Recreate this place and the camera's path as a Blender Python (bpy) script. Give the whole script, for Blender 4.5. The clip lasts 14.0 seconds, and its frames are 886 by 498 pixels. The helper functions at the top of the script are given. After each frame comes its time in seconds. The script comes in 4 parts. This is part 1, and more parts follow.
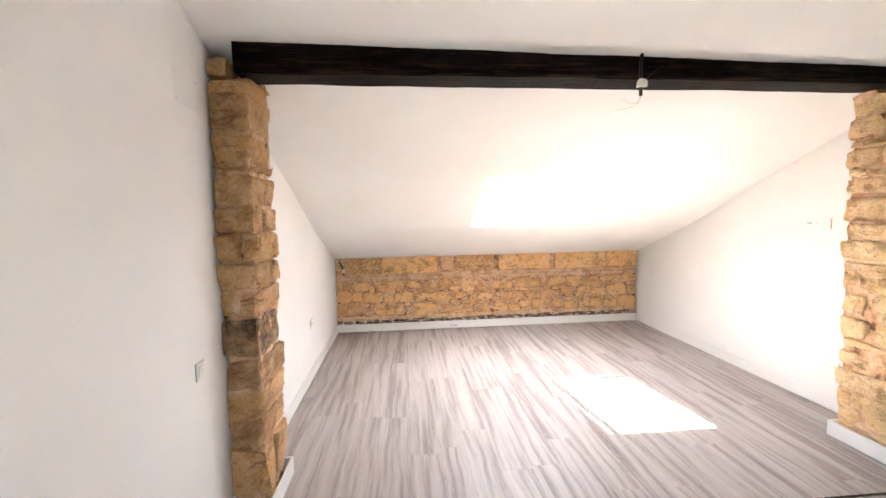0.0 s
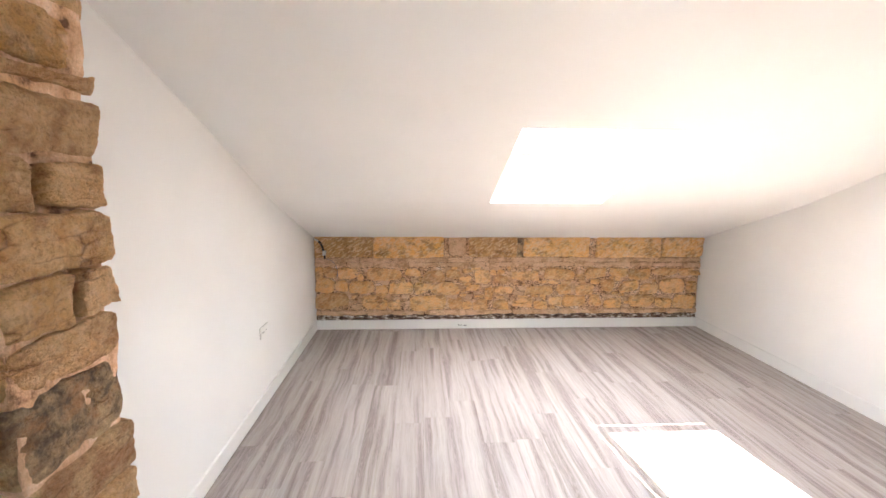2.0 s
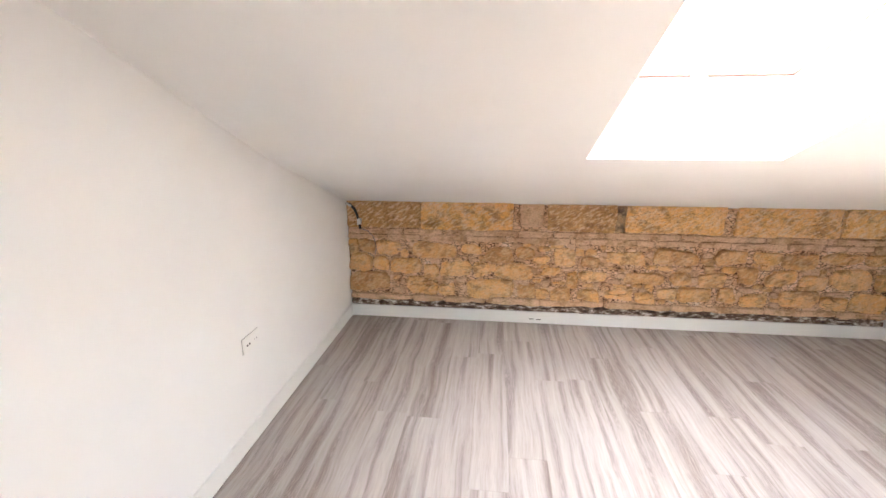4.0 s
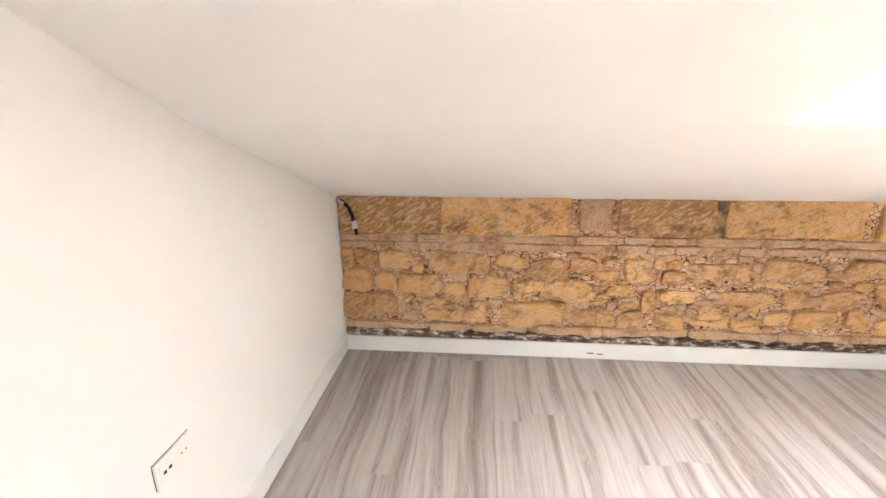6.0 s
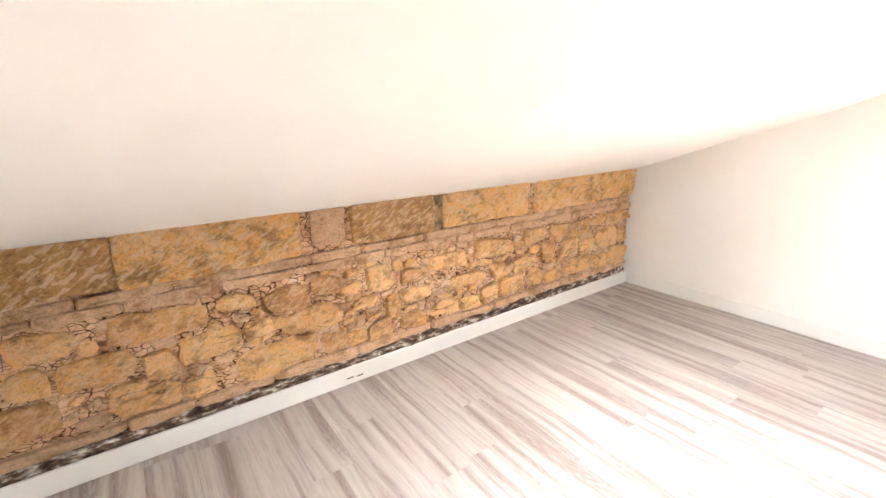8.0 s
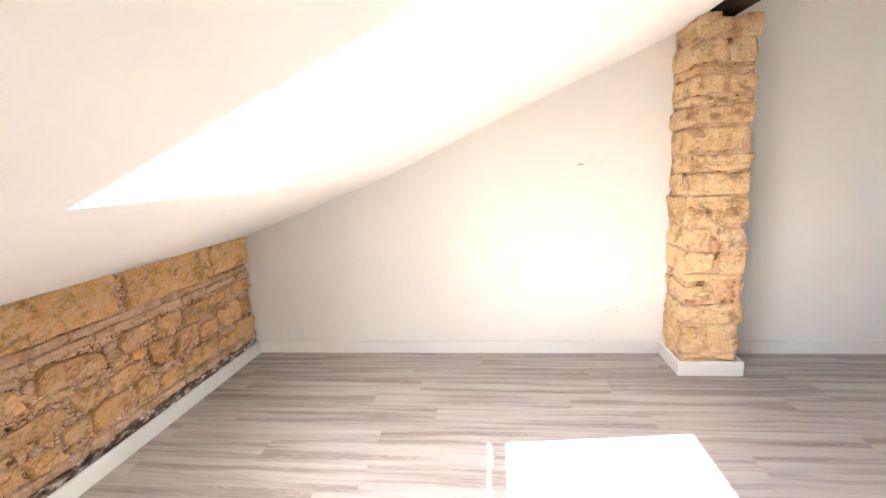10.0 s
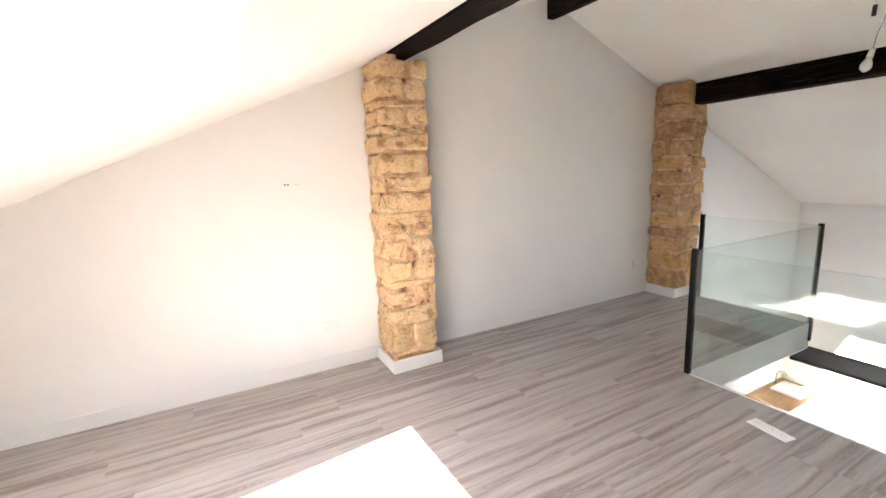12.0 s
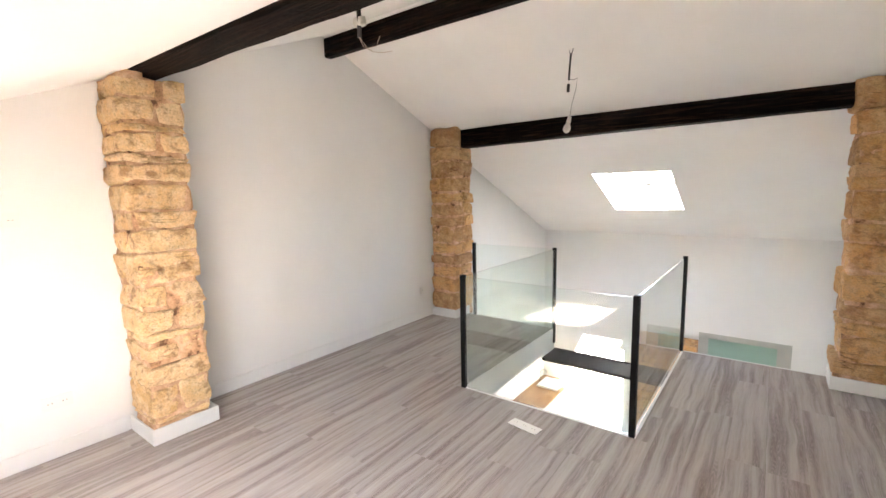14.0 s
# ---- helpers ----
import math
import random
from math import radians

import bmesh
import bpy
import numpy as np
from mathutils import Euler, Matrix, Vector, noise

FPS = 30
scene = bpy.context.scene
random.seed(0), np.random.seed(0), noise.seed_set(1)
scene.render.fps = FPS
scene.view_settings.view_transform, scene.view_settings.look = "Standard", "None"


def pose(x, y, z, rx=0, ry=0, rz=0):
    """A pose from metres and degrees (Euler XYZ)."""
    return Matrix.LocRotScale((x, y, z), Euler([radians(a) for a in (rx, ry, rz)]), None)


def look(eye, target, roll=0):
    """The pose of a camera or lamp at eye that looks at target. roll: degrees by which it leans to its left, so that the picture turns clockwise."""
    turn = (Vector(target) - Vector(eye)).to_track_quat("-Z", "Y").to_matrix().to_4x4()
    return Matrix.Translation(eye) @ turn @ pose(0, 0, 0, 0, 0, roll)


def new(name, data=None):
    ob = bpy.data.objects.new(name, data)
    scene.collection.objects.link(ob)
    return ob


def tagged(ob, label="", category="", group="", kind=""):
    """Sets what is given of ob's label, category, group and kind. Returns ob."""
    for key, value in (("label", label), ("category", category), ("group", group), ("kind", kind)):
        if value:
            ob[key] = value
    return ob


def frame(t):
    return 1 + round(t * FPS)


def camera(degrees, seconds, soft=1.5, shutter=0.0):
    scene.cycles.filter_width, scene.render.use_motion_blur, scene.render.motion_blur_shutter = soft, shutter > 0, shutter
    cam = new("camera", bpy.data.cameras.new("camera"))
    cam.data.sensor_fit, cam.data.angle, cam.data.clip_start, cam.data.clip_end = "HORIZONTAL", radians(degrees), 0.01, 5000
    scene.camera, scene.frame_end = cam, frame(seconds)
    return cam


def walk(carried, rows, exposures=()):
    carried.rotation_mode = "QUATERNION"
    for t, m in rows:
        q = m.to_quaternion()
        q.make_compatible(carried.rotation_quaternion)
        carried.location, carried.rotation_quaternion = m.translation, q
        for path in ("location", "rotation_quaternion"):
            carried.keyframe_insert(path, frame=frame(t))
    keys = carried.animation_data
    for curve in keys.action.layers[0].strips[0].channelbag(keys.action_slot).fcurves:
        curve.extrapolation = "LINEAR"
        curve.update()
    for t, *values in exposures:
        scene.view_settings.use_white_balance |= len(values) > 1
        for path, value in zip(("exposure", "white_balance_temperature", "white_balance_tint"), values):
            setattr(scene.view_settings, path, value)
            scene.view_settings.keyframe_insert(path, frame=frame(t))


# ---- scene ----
cam = camera(90.2, 14.0)
PATH = [
    (0, (-0.073, -0.143, 1.635), (0.096, 1.843, 1.467), -1.2),
    (0.5, (-0.033, 0.172, 1.634), (0.176, 2.153, 1.462), -0.7),
    (1, (0.041, 0.522, 1.658), (0.171, 2.511, 1.496), -0.2),
    (1.5, (0.048, 0.879, 1.618), (0.216, 2.857, 1.368), 0.5),
    (2, (0.082, 1.218, 1.632), (0.192, 3.191, 1.325), 0.5),
    (2.5, (0.145, 1.511, 1.629), (-0.016, 3.477, 1.295), -0.1),
    (3, (0.181, 1.806, 1.612), (-0.046, 3.762, 1.261), 0.2),
    (3.2, (0.199, 1.938, 1.615), (-0.049, 3.88, 1.21), 0.3),
    (5.3, (0.094, 3.078, 1.498), (-0.078, 4.989, 0.933), -0.3),
    (5.5, (0.028, 3.193, 1.475), (-0.165, 5.113, 0.948), -0.4),
    (6, (-0.179, 3.382, 1.485), (-0.338, 5.289, 0.906), -0.2),
    (6.5, (-0.406, 3.521, 1.46), (-0.371, 5.422, 0.84), -2.4),
    (7, (-0.444, 3.679, 1.446), (-0.131, 5.563, 0.854), -2.7),
    (7.5, (-0.366, 3.779, 1.446), (0.309, 5.558, 0.828), -2.2),
    (8, (-0.312, 3.808, 1.436), (0.806, 5.372, 0.884), -1.0),
    (8.5, (-0.225, 3.829, 1.437), (1.221, 5.111, 0.922), -1.5),
    (9, (-0.226, 3.868, 1.456), (1.479, 4.811, 1.003), -1.4),
    (9.2, (-0.21, 3.844, 1.461), (1.569, 4.655, 1.036), -1.6),
    (11.3, (-0.117, 3.834, 1.57), (1.783, 3.319, 1.218), -3.2),
    (11.5, (-0.139, 3.807, 1.557), (1.734, 3.201, 1.205), -2.8),
    (12, (-0.111, 3.773, 1.567), (1.624, 2.848, 1.199), -2.3),
    (12.5, (-0.138, 3.731, 1.589), (1.458, 2.564, 1.286), -2.3),
    (13, (-0.162, 3.702, 1.6), (1.299, 2.364, 1.326), -2.1),
    (13.5, (-0.194, 3.68, 1.612), (1.135, 2.207, 1.355), -1.6),
    (14, (-0.215, 3.634, 1.599), (0.974, 2.048, 1.335), -1.2),
]


# the clip's camera lifts and lowers its exposure on the way
EXPOSURES = [(0, 6.15, 6450, 10), (1.5, 6.0, 6400, 9), (3, 5.8, 6300, 9), (5.5, 6.2, 6500, 9), (6.5, 6.4, 6600, 9),
             (7.5, 6.6, 6650, 9), (9, 6.2, 6650, 9), (11.5, 5.95, 6600, 10), (13, 6.05, 6700, 10), (13.5, 6.15, 6700, 10), (14, 6.2, 6700, 10)]
walk(cam, [(t, look(eye, target, roll)) for t, eye, target, roll in PATH], EXPOSURES)

# ---- light ----
SUN = Vector((-0.335, 0.43, 1.0)).normalized()
world = bpy.data.worlds.new("world")
scene.world = world
world.use_nodes = True
wn = world.node_tree.nodes
sky = wn.new("ShaderNodeTexSky")
sky.sky_type, sky.sun_disc = "NISHITA", False
sky.dust_density, sky.air_density = 0.0, 1.0
sky.sun_elevation, sky.sun_rotation = math.asin(SUN.z), math.atan2(SUN.x, SUN.y)
wn["Background"].inputs["Strength"].default_value = 0.06
world.node_tree.links.new(sky.outputs["Color"], wn["Background"].inputs["Color"])
sun_data = bpy.data.lights.new("sun", "SUN")
sun_data.energy, sun_data.angle, sun_data.color = 3.4, radians(0.5), (1.0, 0.93, 0.84)
sun = new("sun", sun_data)
sun.matrix_basis = look(SUN * 20, (0, 0, 0))
SKYLIGHT = {"window_1": 1.4, "window_2": 0.35}   # power of the lamp added over each roof window for sky light

# ---- plan, in metres ----
XL, XR = -1.04, 3.27            # side walls
YN, YS = 5.95, -4.30            # low stone wall, far wall over the stair
RIDGE_Y, RIDGE_Z = 0.80, 3.05
EDGE = -1.06                    # end of the upper floor
HOLE = (0.42, 1.725, -1.06, 0.79)   # stair opening x0 x1 y0 y1
ROOF = 0.34                     # roof thickness
LOWER = -3.0                    # floor of the storey below
SKY_N = (0.645, 1.545, 3.65, 4.70)
SKY_S = (0.77, 1.69, -3.27, -2.12)
BB = 0.105                      # skirting height


PROFILE = [(YS - 1, 0.37), (YS, 0.806), (RIDGE_Y, RIDGE_Z), (3.65, 1.912), (4.70, 1.460), (5.99, 1.012), (7, 0.66)]


def ceil_z(y):
    """Height of the ceiling's underside, which sags a little on the north side."""
    for (a, za), (b, zb) in zip(PROFILE, PROFILE[1:]):
        if a <= y <= b:
            return za + (zb - za) * (y - a) / (b - a)
    return PROFILE[-1][1]


# ---- materials ----
def material(name, rough=0.6, metal=0.0, color=(0.8, 0.8, 0.8)):
    m = bpy.data.materials.new(name)
    m.use_nodes = True
    b = m.node_tree.nodes["Principled BSDF"]
    b.inputs["Base Color"].default_value = (*color, 1)
    b.inputs["Roughness"].default_value, b.inputs["Metallic"].default_value = rough, metal
    return m


class Net:
    """A short hand for wiring shader nodes."""

    def __init__(self, m):
        self.m, self.t = m, m.node_tree
        self.b = self.t.nodes["Principled BSDF"]

    def node(self, kind, **values):
        n = self.t.nodes.new(kind)
        for k, v in values.items():
            if k in n.inputs:
                n.inputs[k].default_value = v
        return n

    def link(self, a, b):
        self.t.links.new(a, b)

    def noise(self, vector, scale, detail=4.0, rough=0.55):
        n = self.node("ShaderNodeTexNoise", Scale=scale, Detail=detail, Roughness=rough)
        self.link(vector, n.inputs["Vector"])
        return n.outputs["Fac"]

    def ramp(self, fac, stops):
        n = self.t.nodes.new("ShaderNodeValToRGB")
        e = n.color_ramp.elements
        while len(e) < len(stops):
            e.new(0.5)
        for el, (p, c) in zip(e, stops):
            el.position, el.color = p, (*c, 1) if len(c) == 3 else c
        self.link(fac, n.inputs["Fac"])
        return n.outputs["Color"]

    def mix(self, fac, a, b, blend="MIX"):
        n = self.t.nodes.new("ShaderNodeMix")
        n.data_type, n.blend_type = "RGBA", blend
        for s, v in ((n.inputs[0], fac), (n.inputs[6], a), (n.inputs[7], b)):
            if isinstance(v, (int, float)):
                s.default_value = v
            elif isinstance(v, tuple):
                s.default_value = (*v, 1)
            else:
                self.link(v, s)
        return n.outputs[2]

    def bump(self, height, strength, distance, normal=None):
        n = self.node("ShaderNodeBump", Strength=strength, Distance=distance)
        self.link(height, n.inputs["Height"])
        if normal:
            self.link(normal, n.inputs["Normal"])
        return n.outputs["Normal"]

    def coords(self, scale=(1, 1, 1), shift=None):
        c = self.t.nodes.new("ShaderNodeTexCoord")
        mp = self.t.nodes.new("ShaderNodeMapping")
        mp.inputs["Scale"].default_value = scale
        self.link(c.outputs["Object"], mp.inputs["Vector"])
        if shift:
            self.link(shift, mp.inputs["Location"])
        return mp.outputs["Vector"]


def plaster(name, color):
    m = material(name, 0.75)
    n = Net(m)
    v = n.coords()
    big = n.noise(v, 1.3, 3)
    n.link(n.mix(n.ramp(big, [(0.35, (0, 0, 0)), (0.7, (1, 1, 1))]), color, tuple(c * 0.955 for c in color)), n.b.inputs["Base Color"])
    fine = n.noise(v, 260.0, 2)
    n.link(n.bump(n.noise(v, 5.0, 4), 0.25, 0.004, n.bump(fine, 0.12, 0.001)), n.b.inputs["Normal"])
    return m


WALL = plaster("white_wall_paint", (0.83, 0.82, 0.805))
CEIL = plaster("white_ceiling_paint", (0.85, 0.84, 0.825))
TRIM = material("white_lacquer", 0.35, 0, (0.80, 0.795, 0.78))
PLASTIC = material("white_plastic", 0.3, 0, (0.80, 0.79, 0.76))
DARK = material("dark_gap", 0.9, 0, (0.03, 0.028, 0.025))
STEEL = material("black_steel", 0.5, 0.0, (0.004, 0.004, 0.0045))
STEEL.node_tree.nodes["Principled BSDF"].inputs["Specular IOR Level"].default_value = 0.15
CHROME = material("chrome", 0.15, 1.0, (0.75, 0.75, 0.76))
CABLE = material("black_cable", 0.5, 0, (0.015, 0.014, 0.014))
COPPER = material("bare_wire", 0.35, 0.8, (0.5, 0.4, 0.32))


def glass(name, color, rough=0.0):
    m = material(name, rough, 0, color)
    m.node_tree.nodes["Principled BSDF"].inputs["Transmission Weight"].default_value = 1.0
    m.node_tree.nodes["Principled BSDF"].inputs["IOR"].default_value = 1.5
    return m


GLASS = glass("green_tinted_glass", (0.90, 0.955, 0.935))


def thin_pane(name, color):
    """Window glass so thin that light passes straight; the rest mirrors."""
    m = material(name, 0.0)
    t = m.node_tree
    mix, clear, gloss = [t.nodes.new("ShaderNode" + k) for k in ("MixShader", "BsdfTransparent", "BsdfGlossy")]
    clear.inputs["Color"].default_value, gloss.inputs["Roughness"].default_value = (*color, 1), 0.0
    mix.inputs[0].default_value = 0.04
    t.links.new(clear.outputs[0], mix.inputs[1])
    t.links.new(gloss.outputs[0], mix.inputs[2])
    t.links.new(mix.outputs[0], t.nodes["Material Output"].inputs["Surface"])
    t.nodes.remove(t.nodes["Principled BSDF"])
    return m


CLEAR = thin_pane("window_glass", (0.95, 0.965, 0.96))


def wood_floor():
    """Grey oak print: broad pale and dark streaks along the plank, cathedral rings inside the dark ones, fine pores."""
    m = material("grey_oak_laminate", 0.5)
    n = Net(m)
    n.b.inputs["Specular IOR Level"].default_value = 0.35
    info = n.t.nodes.new("ShaderNodeObjectInfo")
    mul = n.t.nodes.new("ShaderNodeVectorMath")
    mul.operation = "MULTIPLY"
    n.link(info.outputs["Random"], mul.inputs[0])
    mul.inputs[1].default_value = (37.0, 91.0, 13.0)
    v = n.coords((1, 1, 1), mul.outputs[0])
    warp = n.node("ShaderNodeTexNoise", Scale=2.2, Detail=2.0)
    n.link(v, warp.inputs["Vector"])
    add = n.t.nodes.new("ShaderNodeVectorMath")
    add.operation = "MULTIPLY_ADD"
    n.link(warp.outputs["Color"], add.inputs[0])
    add.inputs[1].default_value = (0.05, 0.0, 0.0)
    n.link(v, add.inputs[2])

    def stretched(sx, sy):
        mp = n.t.nodes.new("ShaderNodeMapping")
        mp.inputs["Scale"].default_value = (sx, sy, 1.0)
        n.link(add.outputs[0], mp.inputs["Vector"])
        return mp.outputs["Vector"]

    figure = n.noise(stretched(21.0, 0.8), 1.0, 2.0, 0.5)
    streak = n.noise(stretched(60.0, 1.6), 1.0, 4, 0.6)
    fine = n.noise(stretched(170.0, 9.0), 1.0, 3, 0.6)
    phase = n.t.nodes.new("ShaderNodeMath")
    phase.operation = "MULTIPLY"
    n.link(figure, phase.inputs[0])
    phase.inputs[1].default_value = 230.0
    wave = n.t.nodes.new("ShaderNodeMath")
    wave.operation = "SINE"
    n.link(phase.outputs[0], wave.inputs[0])
    rings = n.ramp(wave.outputs[0], [(0.0, (0.74, 0.72, 0.71)), (0.5, (1.0, 1.0, 1.0))])
    base = n.ramp(figure, [(0.26, (0.285, 0.240, 0.219)), (0.42, (0.358, 0.314, 0.292)), (0.54, (0.415, 0.372, 0.350)), (0.70, (0.455, 0.415, 0.392))])
    bands = n.ramp(streak, [(0.34, (0.86, 0.845, 0.835)), (0.50, (0.98, 0.975, 0.97)), (0.66, (1.05, 1.05, 1.05))])
    col = n.mix(0.85, base, bands, "MULTIPLY")
    inside = n.ramp(figure, [(0.40, (0.9, 0.9, 0.9)), (0.50, (0.12, 0.12, 0.12))])
    col = n.mix(inside, col, n.mix(1.0, col, rings, "MULTIPLY"))
    col = n.mix(0.35, col, n.ramp(fine, [(0.34, (0.7, 0.68, 0.67)), (0.5, (1, 1, 1))]), "MULTIPLY")
    tone = n.ramp(info.outputs["Random"], [(0.0, (0.97, 0.965, 0.96)), (0.5, (1, 1, 1)), (1.0, (1.02, 1.02, 1.02))])
    n.link(n.mix(1.0, col, tone, "MULTIPLY"), n.b.inputs["Base Color"])
    n.link(n.bump(fine, 0.12, 0.0004), n.b.inputs["Normal"])
    return m


FLOOR = wood_floor()


def beam_wood():
    m = material("black_brown_beam", 0.62)
    n = Net(m)
    n.b.inputs["Specular IOR Level"].default_value = 0.08
    g = n.noise(n.coords((1.2, 22, 22)), 2.5, 6, 0.7)
    b = n.noise(n.coords((2.5, 4, 4)), 1.5, 4)
    col = n.ramp(g, [(0.36, (0.0006, 0.0004, 0.0004)), (0.50, (0.004, 0.002, 0.0015)), (0.60, (0.024, 0.012, 0.008)), (0.74, (0.042, 0.025, 0.018))])
    col = n.mix(n.ramp(b, [(0.54, (0, 0, 0)), (0.74, (0.5, 0.5, 0.5))]), col, (0.026, 0.012, 0.008))
    n.link(col, n.b.inputs["Base Color"])
    n.link(n.bump(g, 1.0, 0.012), n.b.inputs["Normal"])
    return m


BEAM = beam_wood()


def stone(name, tones, tooled=0.5, dirt=0.3, cracked=0.8, pale=(0.74, 0.50, 0.27)):
    """Ochre sandstone: tone by stone, grain, pick marks, brown and grey stains."""
    m = material(name, 0.92)
    n = Net(m)
    info = n.t.nodes.new("ShaderNodeObjectInfo")
    v = n.coords()
    tone = n.ramp(info.outputs["Random"], [(i / (len(tones) - 1), c) for i, c in enumerate(tones)])
    patch = n.noise(v, 11.0, 6, 0.68)
    col = n.mix(n.ramp(patch, [(0.42, (0, 0, 0)), (0.62, (0.7, 0.7, 0.7))]), tone, pale)
    low = n.noise(n.coords((1, 1, 1.3)), 8.0, 6, 0.7)
    col = n.mix(n.ramp(low, [(0.36, (0.85, 0.85, 0.85)), (0.49, (0, 0, 0))]), col, (0.42, 0.22, 0.10))
    grit = n.noise(v, 80.0, 5, 0.75)
    col = n.mix(0.6, col, n.ramp(grit, [(0.32, (0.52, 0.38, 0.26)), (0.45, (0.97, 0.95, 0.92)), (0.68, (1.3, 1.27, 1.22))]), "MULTIPLY")
    # hairline splits that run along the bedding, and small dark pits
    warp = n.node("ShaderNodeTexNoise", Scale=7.0, Detail=4.0)
    n.link(v, warp.inputs["Vector"])
    add = n.t.nodes.new("ShaderNodeVectorMath")
    add.operation = "MULTIPLY_ADD"
    n.link(warp.outputs["Color"], add.inputs[0])
    add.inputs[1].default_value = (0.16, 0.16, 0.16)
    n.link(n.coords((0.8, 0.8, 3.6)), add.inputs[2])
    vor = n.node("ShaderNodeTexVoronoi", Scale=4.5, Randomness=1.0)
    vor.feature = "DISTANCE_TO_EDGE"
    n.link(add.outputs[0], vor.inputs["Vector"])
    split = n.ramp(vor.outputs["Distance"], [(0.0, (0.18, 0.11, 0.065)), (0.02, (0.60, 0.50, 0.40)), (0.06, (1, 1, 1))])
    where = n.ramp(n.noise(v, 4.5, 2), [(0.54, (0, 0, 0)), (0.66, (cracked, cracked, cracked))])
    col = n.mix(where, col, n.mix(1.0, col, split, "MULTIPLY"))
    pits = n.ramp(n.noise(n.coords((1, 1, 1.6)), 34.0, 3, 0.6), [(0.27, (0.22, 0.15, 0.09)), (0.35, (1, 1, 1))])
    col = n.mix(0.35, col, pits, "MULTIPLY")
    stain = n.noise(n.coords((1, 1, 1.4)), 3.1, 5, 0.65)
    col = n.mix(n.ramp(stain, [(0.60, (0, 0, 0)), (0.72, (dirt * 2, dirt * 2, dirt * 2))]), col, (0.17, 0.088, 0.040))
    turn = n.t.nodes.new("ShaderNodeMapping")
    turn.inputs["Rotation"].default_value = (0, radians(33), 0)
    c = n.t.nodes.new("ShaderNodeTexCoord")
    n.link(c.outputs["Object"], turn.inputs["Vector"])
    mp = n.t.nodes.new("ShaderNodeMapping")
    mp.inputs["Scale"].default_value = (20, 28, 62)
    n.link(turn.outputs["Vector"], mp.inputs["Vector"])
    marks = n.noise(mp.outputs["Vector"], 0.9, 3, 0.55)
    col = n.mix(n.ramp(marks, [(0.50, (0, 0, 0)), (0.60, (tooled * 0.75, tooled * 0.75, tooled * 0.75))]), col, (0.86, 0.66, 0.42))
    n.link(col, n.b.inputs["Base Color"])
    rel = n.noise(v, 20.0, 7, 0.7)
    b1 = n.bump(pits, 0.8, 0.008, n.bump(split, 0.5 * cracked, 0.008, n.bump(rel, 1.0, 0.022)))
    b2 = n.bump(marks, tooled, 0.02, b1)
    n.link(n.bump(grit, 0.7, 0.005, b2), n.b.inputs["Normal"])
    return m


def mortar(name="old_lime_mortar", cracks=1.0):
    m = material(name, 0.95)
    n = Net(m)
    v = n.coords()
    a = n.noise(v, 11.0, 6, 0.65)
    col = n.ramp(a, [(0.34, (0.18, 0.09, 0.045)), (0.42, (0.62, 0.35, 0.19)), (0.58, (0.82, 0.54, 0.34)), (0.74, (0.88, 0.70, 0.53))])
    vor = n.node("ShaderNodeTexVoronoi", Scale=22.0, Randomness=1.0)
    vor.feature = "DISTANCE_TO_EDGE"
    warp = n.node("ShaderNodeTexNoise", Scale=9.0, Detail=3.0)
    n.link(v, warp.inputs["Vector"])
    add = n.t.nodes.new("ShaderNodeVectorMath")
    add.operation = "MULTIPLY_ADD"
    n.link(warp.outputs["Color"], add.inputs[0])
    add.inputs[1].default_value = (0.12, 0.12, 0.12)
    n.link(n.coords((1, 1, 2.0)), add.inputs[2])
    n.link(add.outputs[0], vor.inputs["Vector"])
    # crack lines: raised as relief, the shade inside them put into the colour
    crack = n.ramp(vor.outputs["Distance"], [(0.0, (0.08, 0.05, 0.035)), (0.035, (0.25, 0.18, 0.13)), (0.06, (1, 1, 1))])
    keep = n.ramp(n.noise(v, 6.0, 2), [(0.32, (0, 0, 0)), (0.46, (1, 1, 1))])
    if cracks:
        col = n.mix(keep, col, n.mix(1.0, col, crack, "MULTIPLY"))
    grit = n.noise(v, 120.0, 4, 0.7)
    col = n.mix(0.5, col, n.ramp(grit, [(0.3, (0.6, 0.57, 0.52)), (0.6, (1.05, 1.05, 1.05))]), "MULTIPLY")
    n.link(col, n.b.inputs["Base Color"])
    b1 = n.bump(a, 1.0, 0.02)
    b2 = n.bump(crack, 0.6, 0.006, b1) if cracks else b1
    n.link(n.bump(grit, 0.6, 0.003, b2), n.b.inputs["Normal"])
    return m


OCHRE = [(0.72, 0.37, 0.13), (0.88, 0.52, 0.21), (0.78, 0.43, 0.16), (0.90, 0.57, 0.26), (0.84, 0.49, 0.21), (0.58, 0.29, 0.12), (0.86, 0.50, 0.20)]
STONE = stone("ochre_sandstone", OCHRE, 0.5, 0.25)
ASHLAR = stone("tooled_ashlar", [(0.88, 0.50, 0.16), (0.80, 0.44, 0.15), (0.90, 0.54, 0.20)], 0.9, 0.35, 0.3, (0.90, 0.62, 0.34))
SOOTED = stone("stained_ashlar", [(0.52, 0.29, 0.115), (0.57, 0.32, 0.125)], 0.9, 0.5, 0.4, (0.70, 0.42, 0.19))
LEDGE = stone("pale_brown_ledge_stone", [(0.66, 0.42, 0.25), (0.74, 0.50, 0.32), (0.56, 0.34, 0.20)], 0.15, 0.25, 0.6, (0.80, 0.56, 0.37))
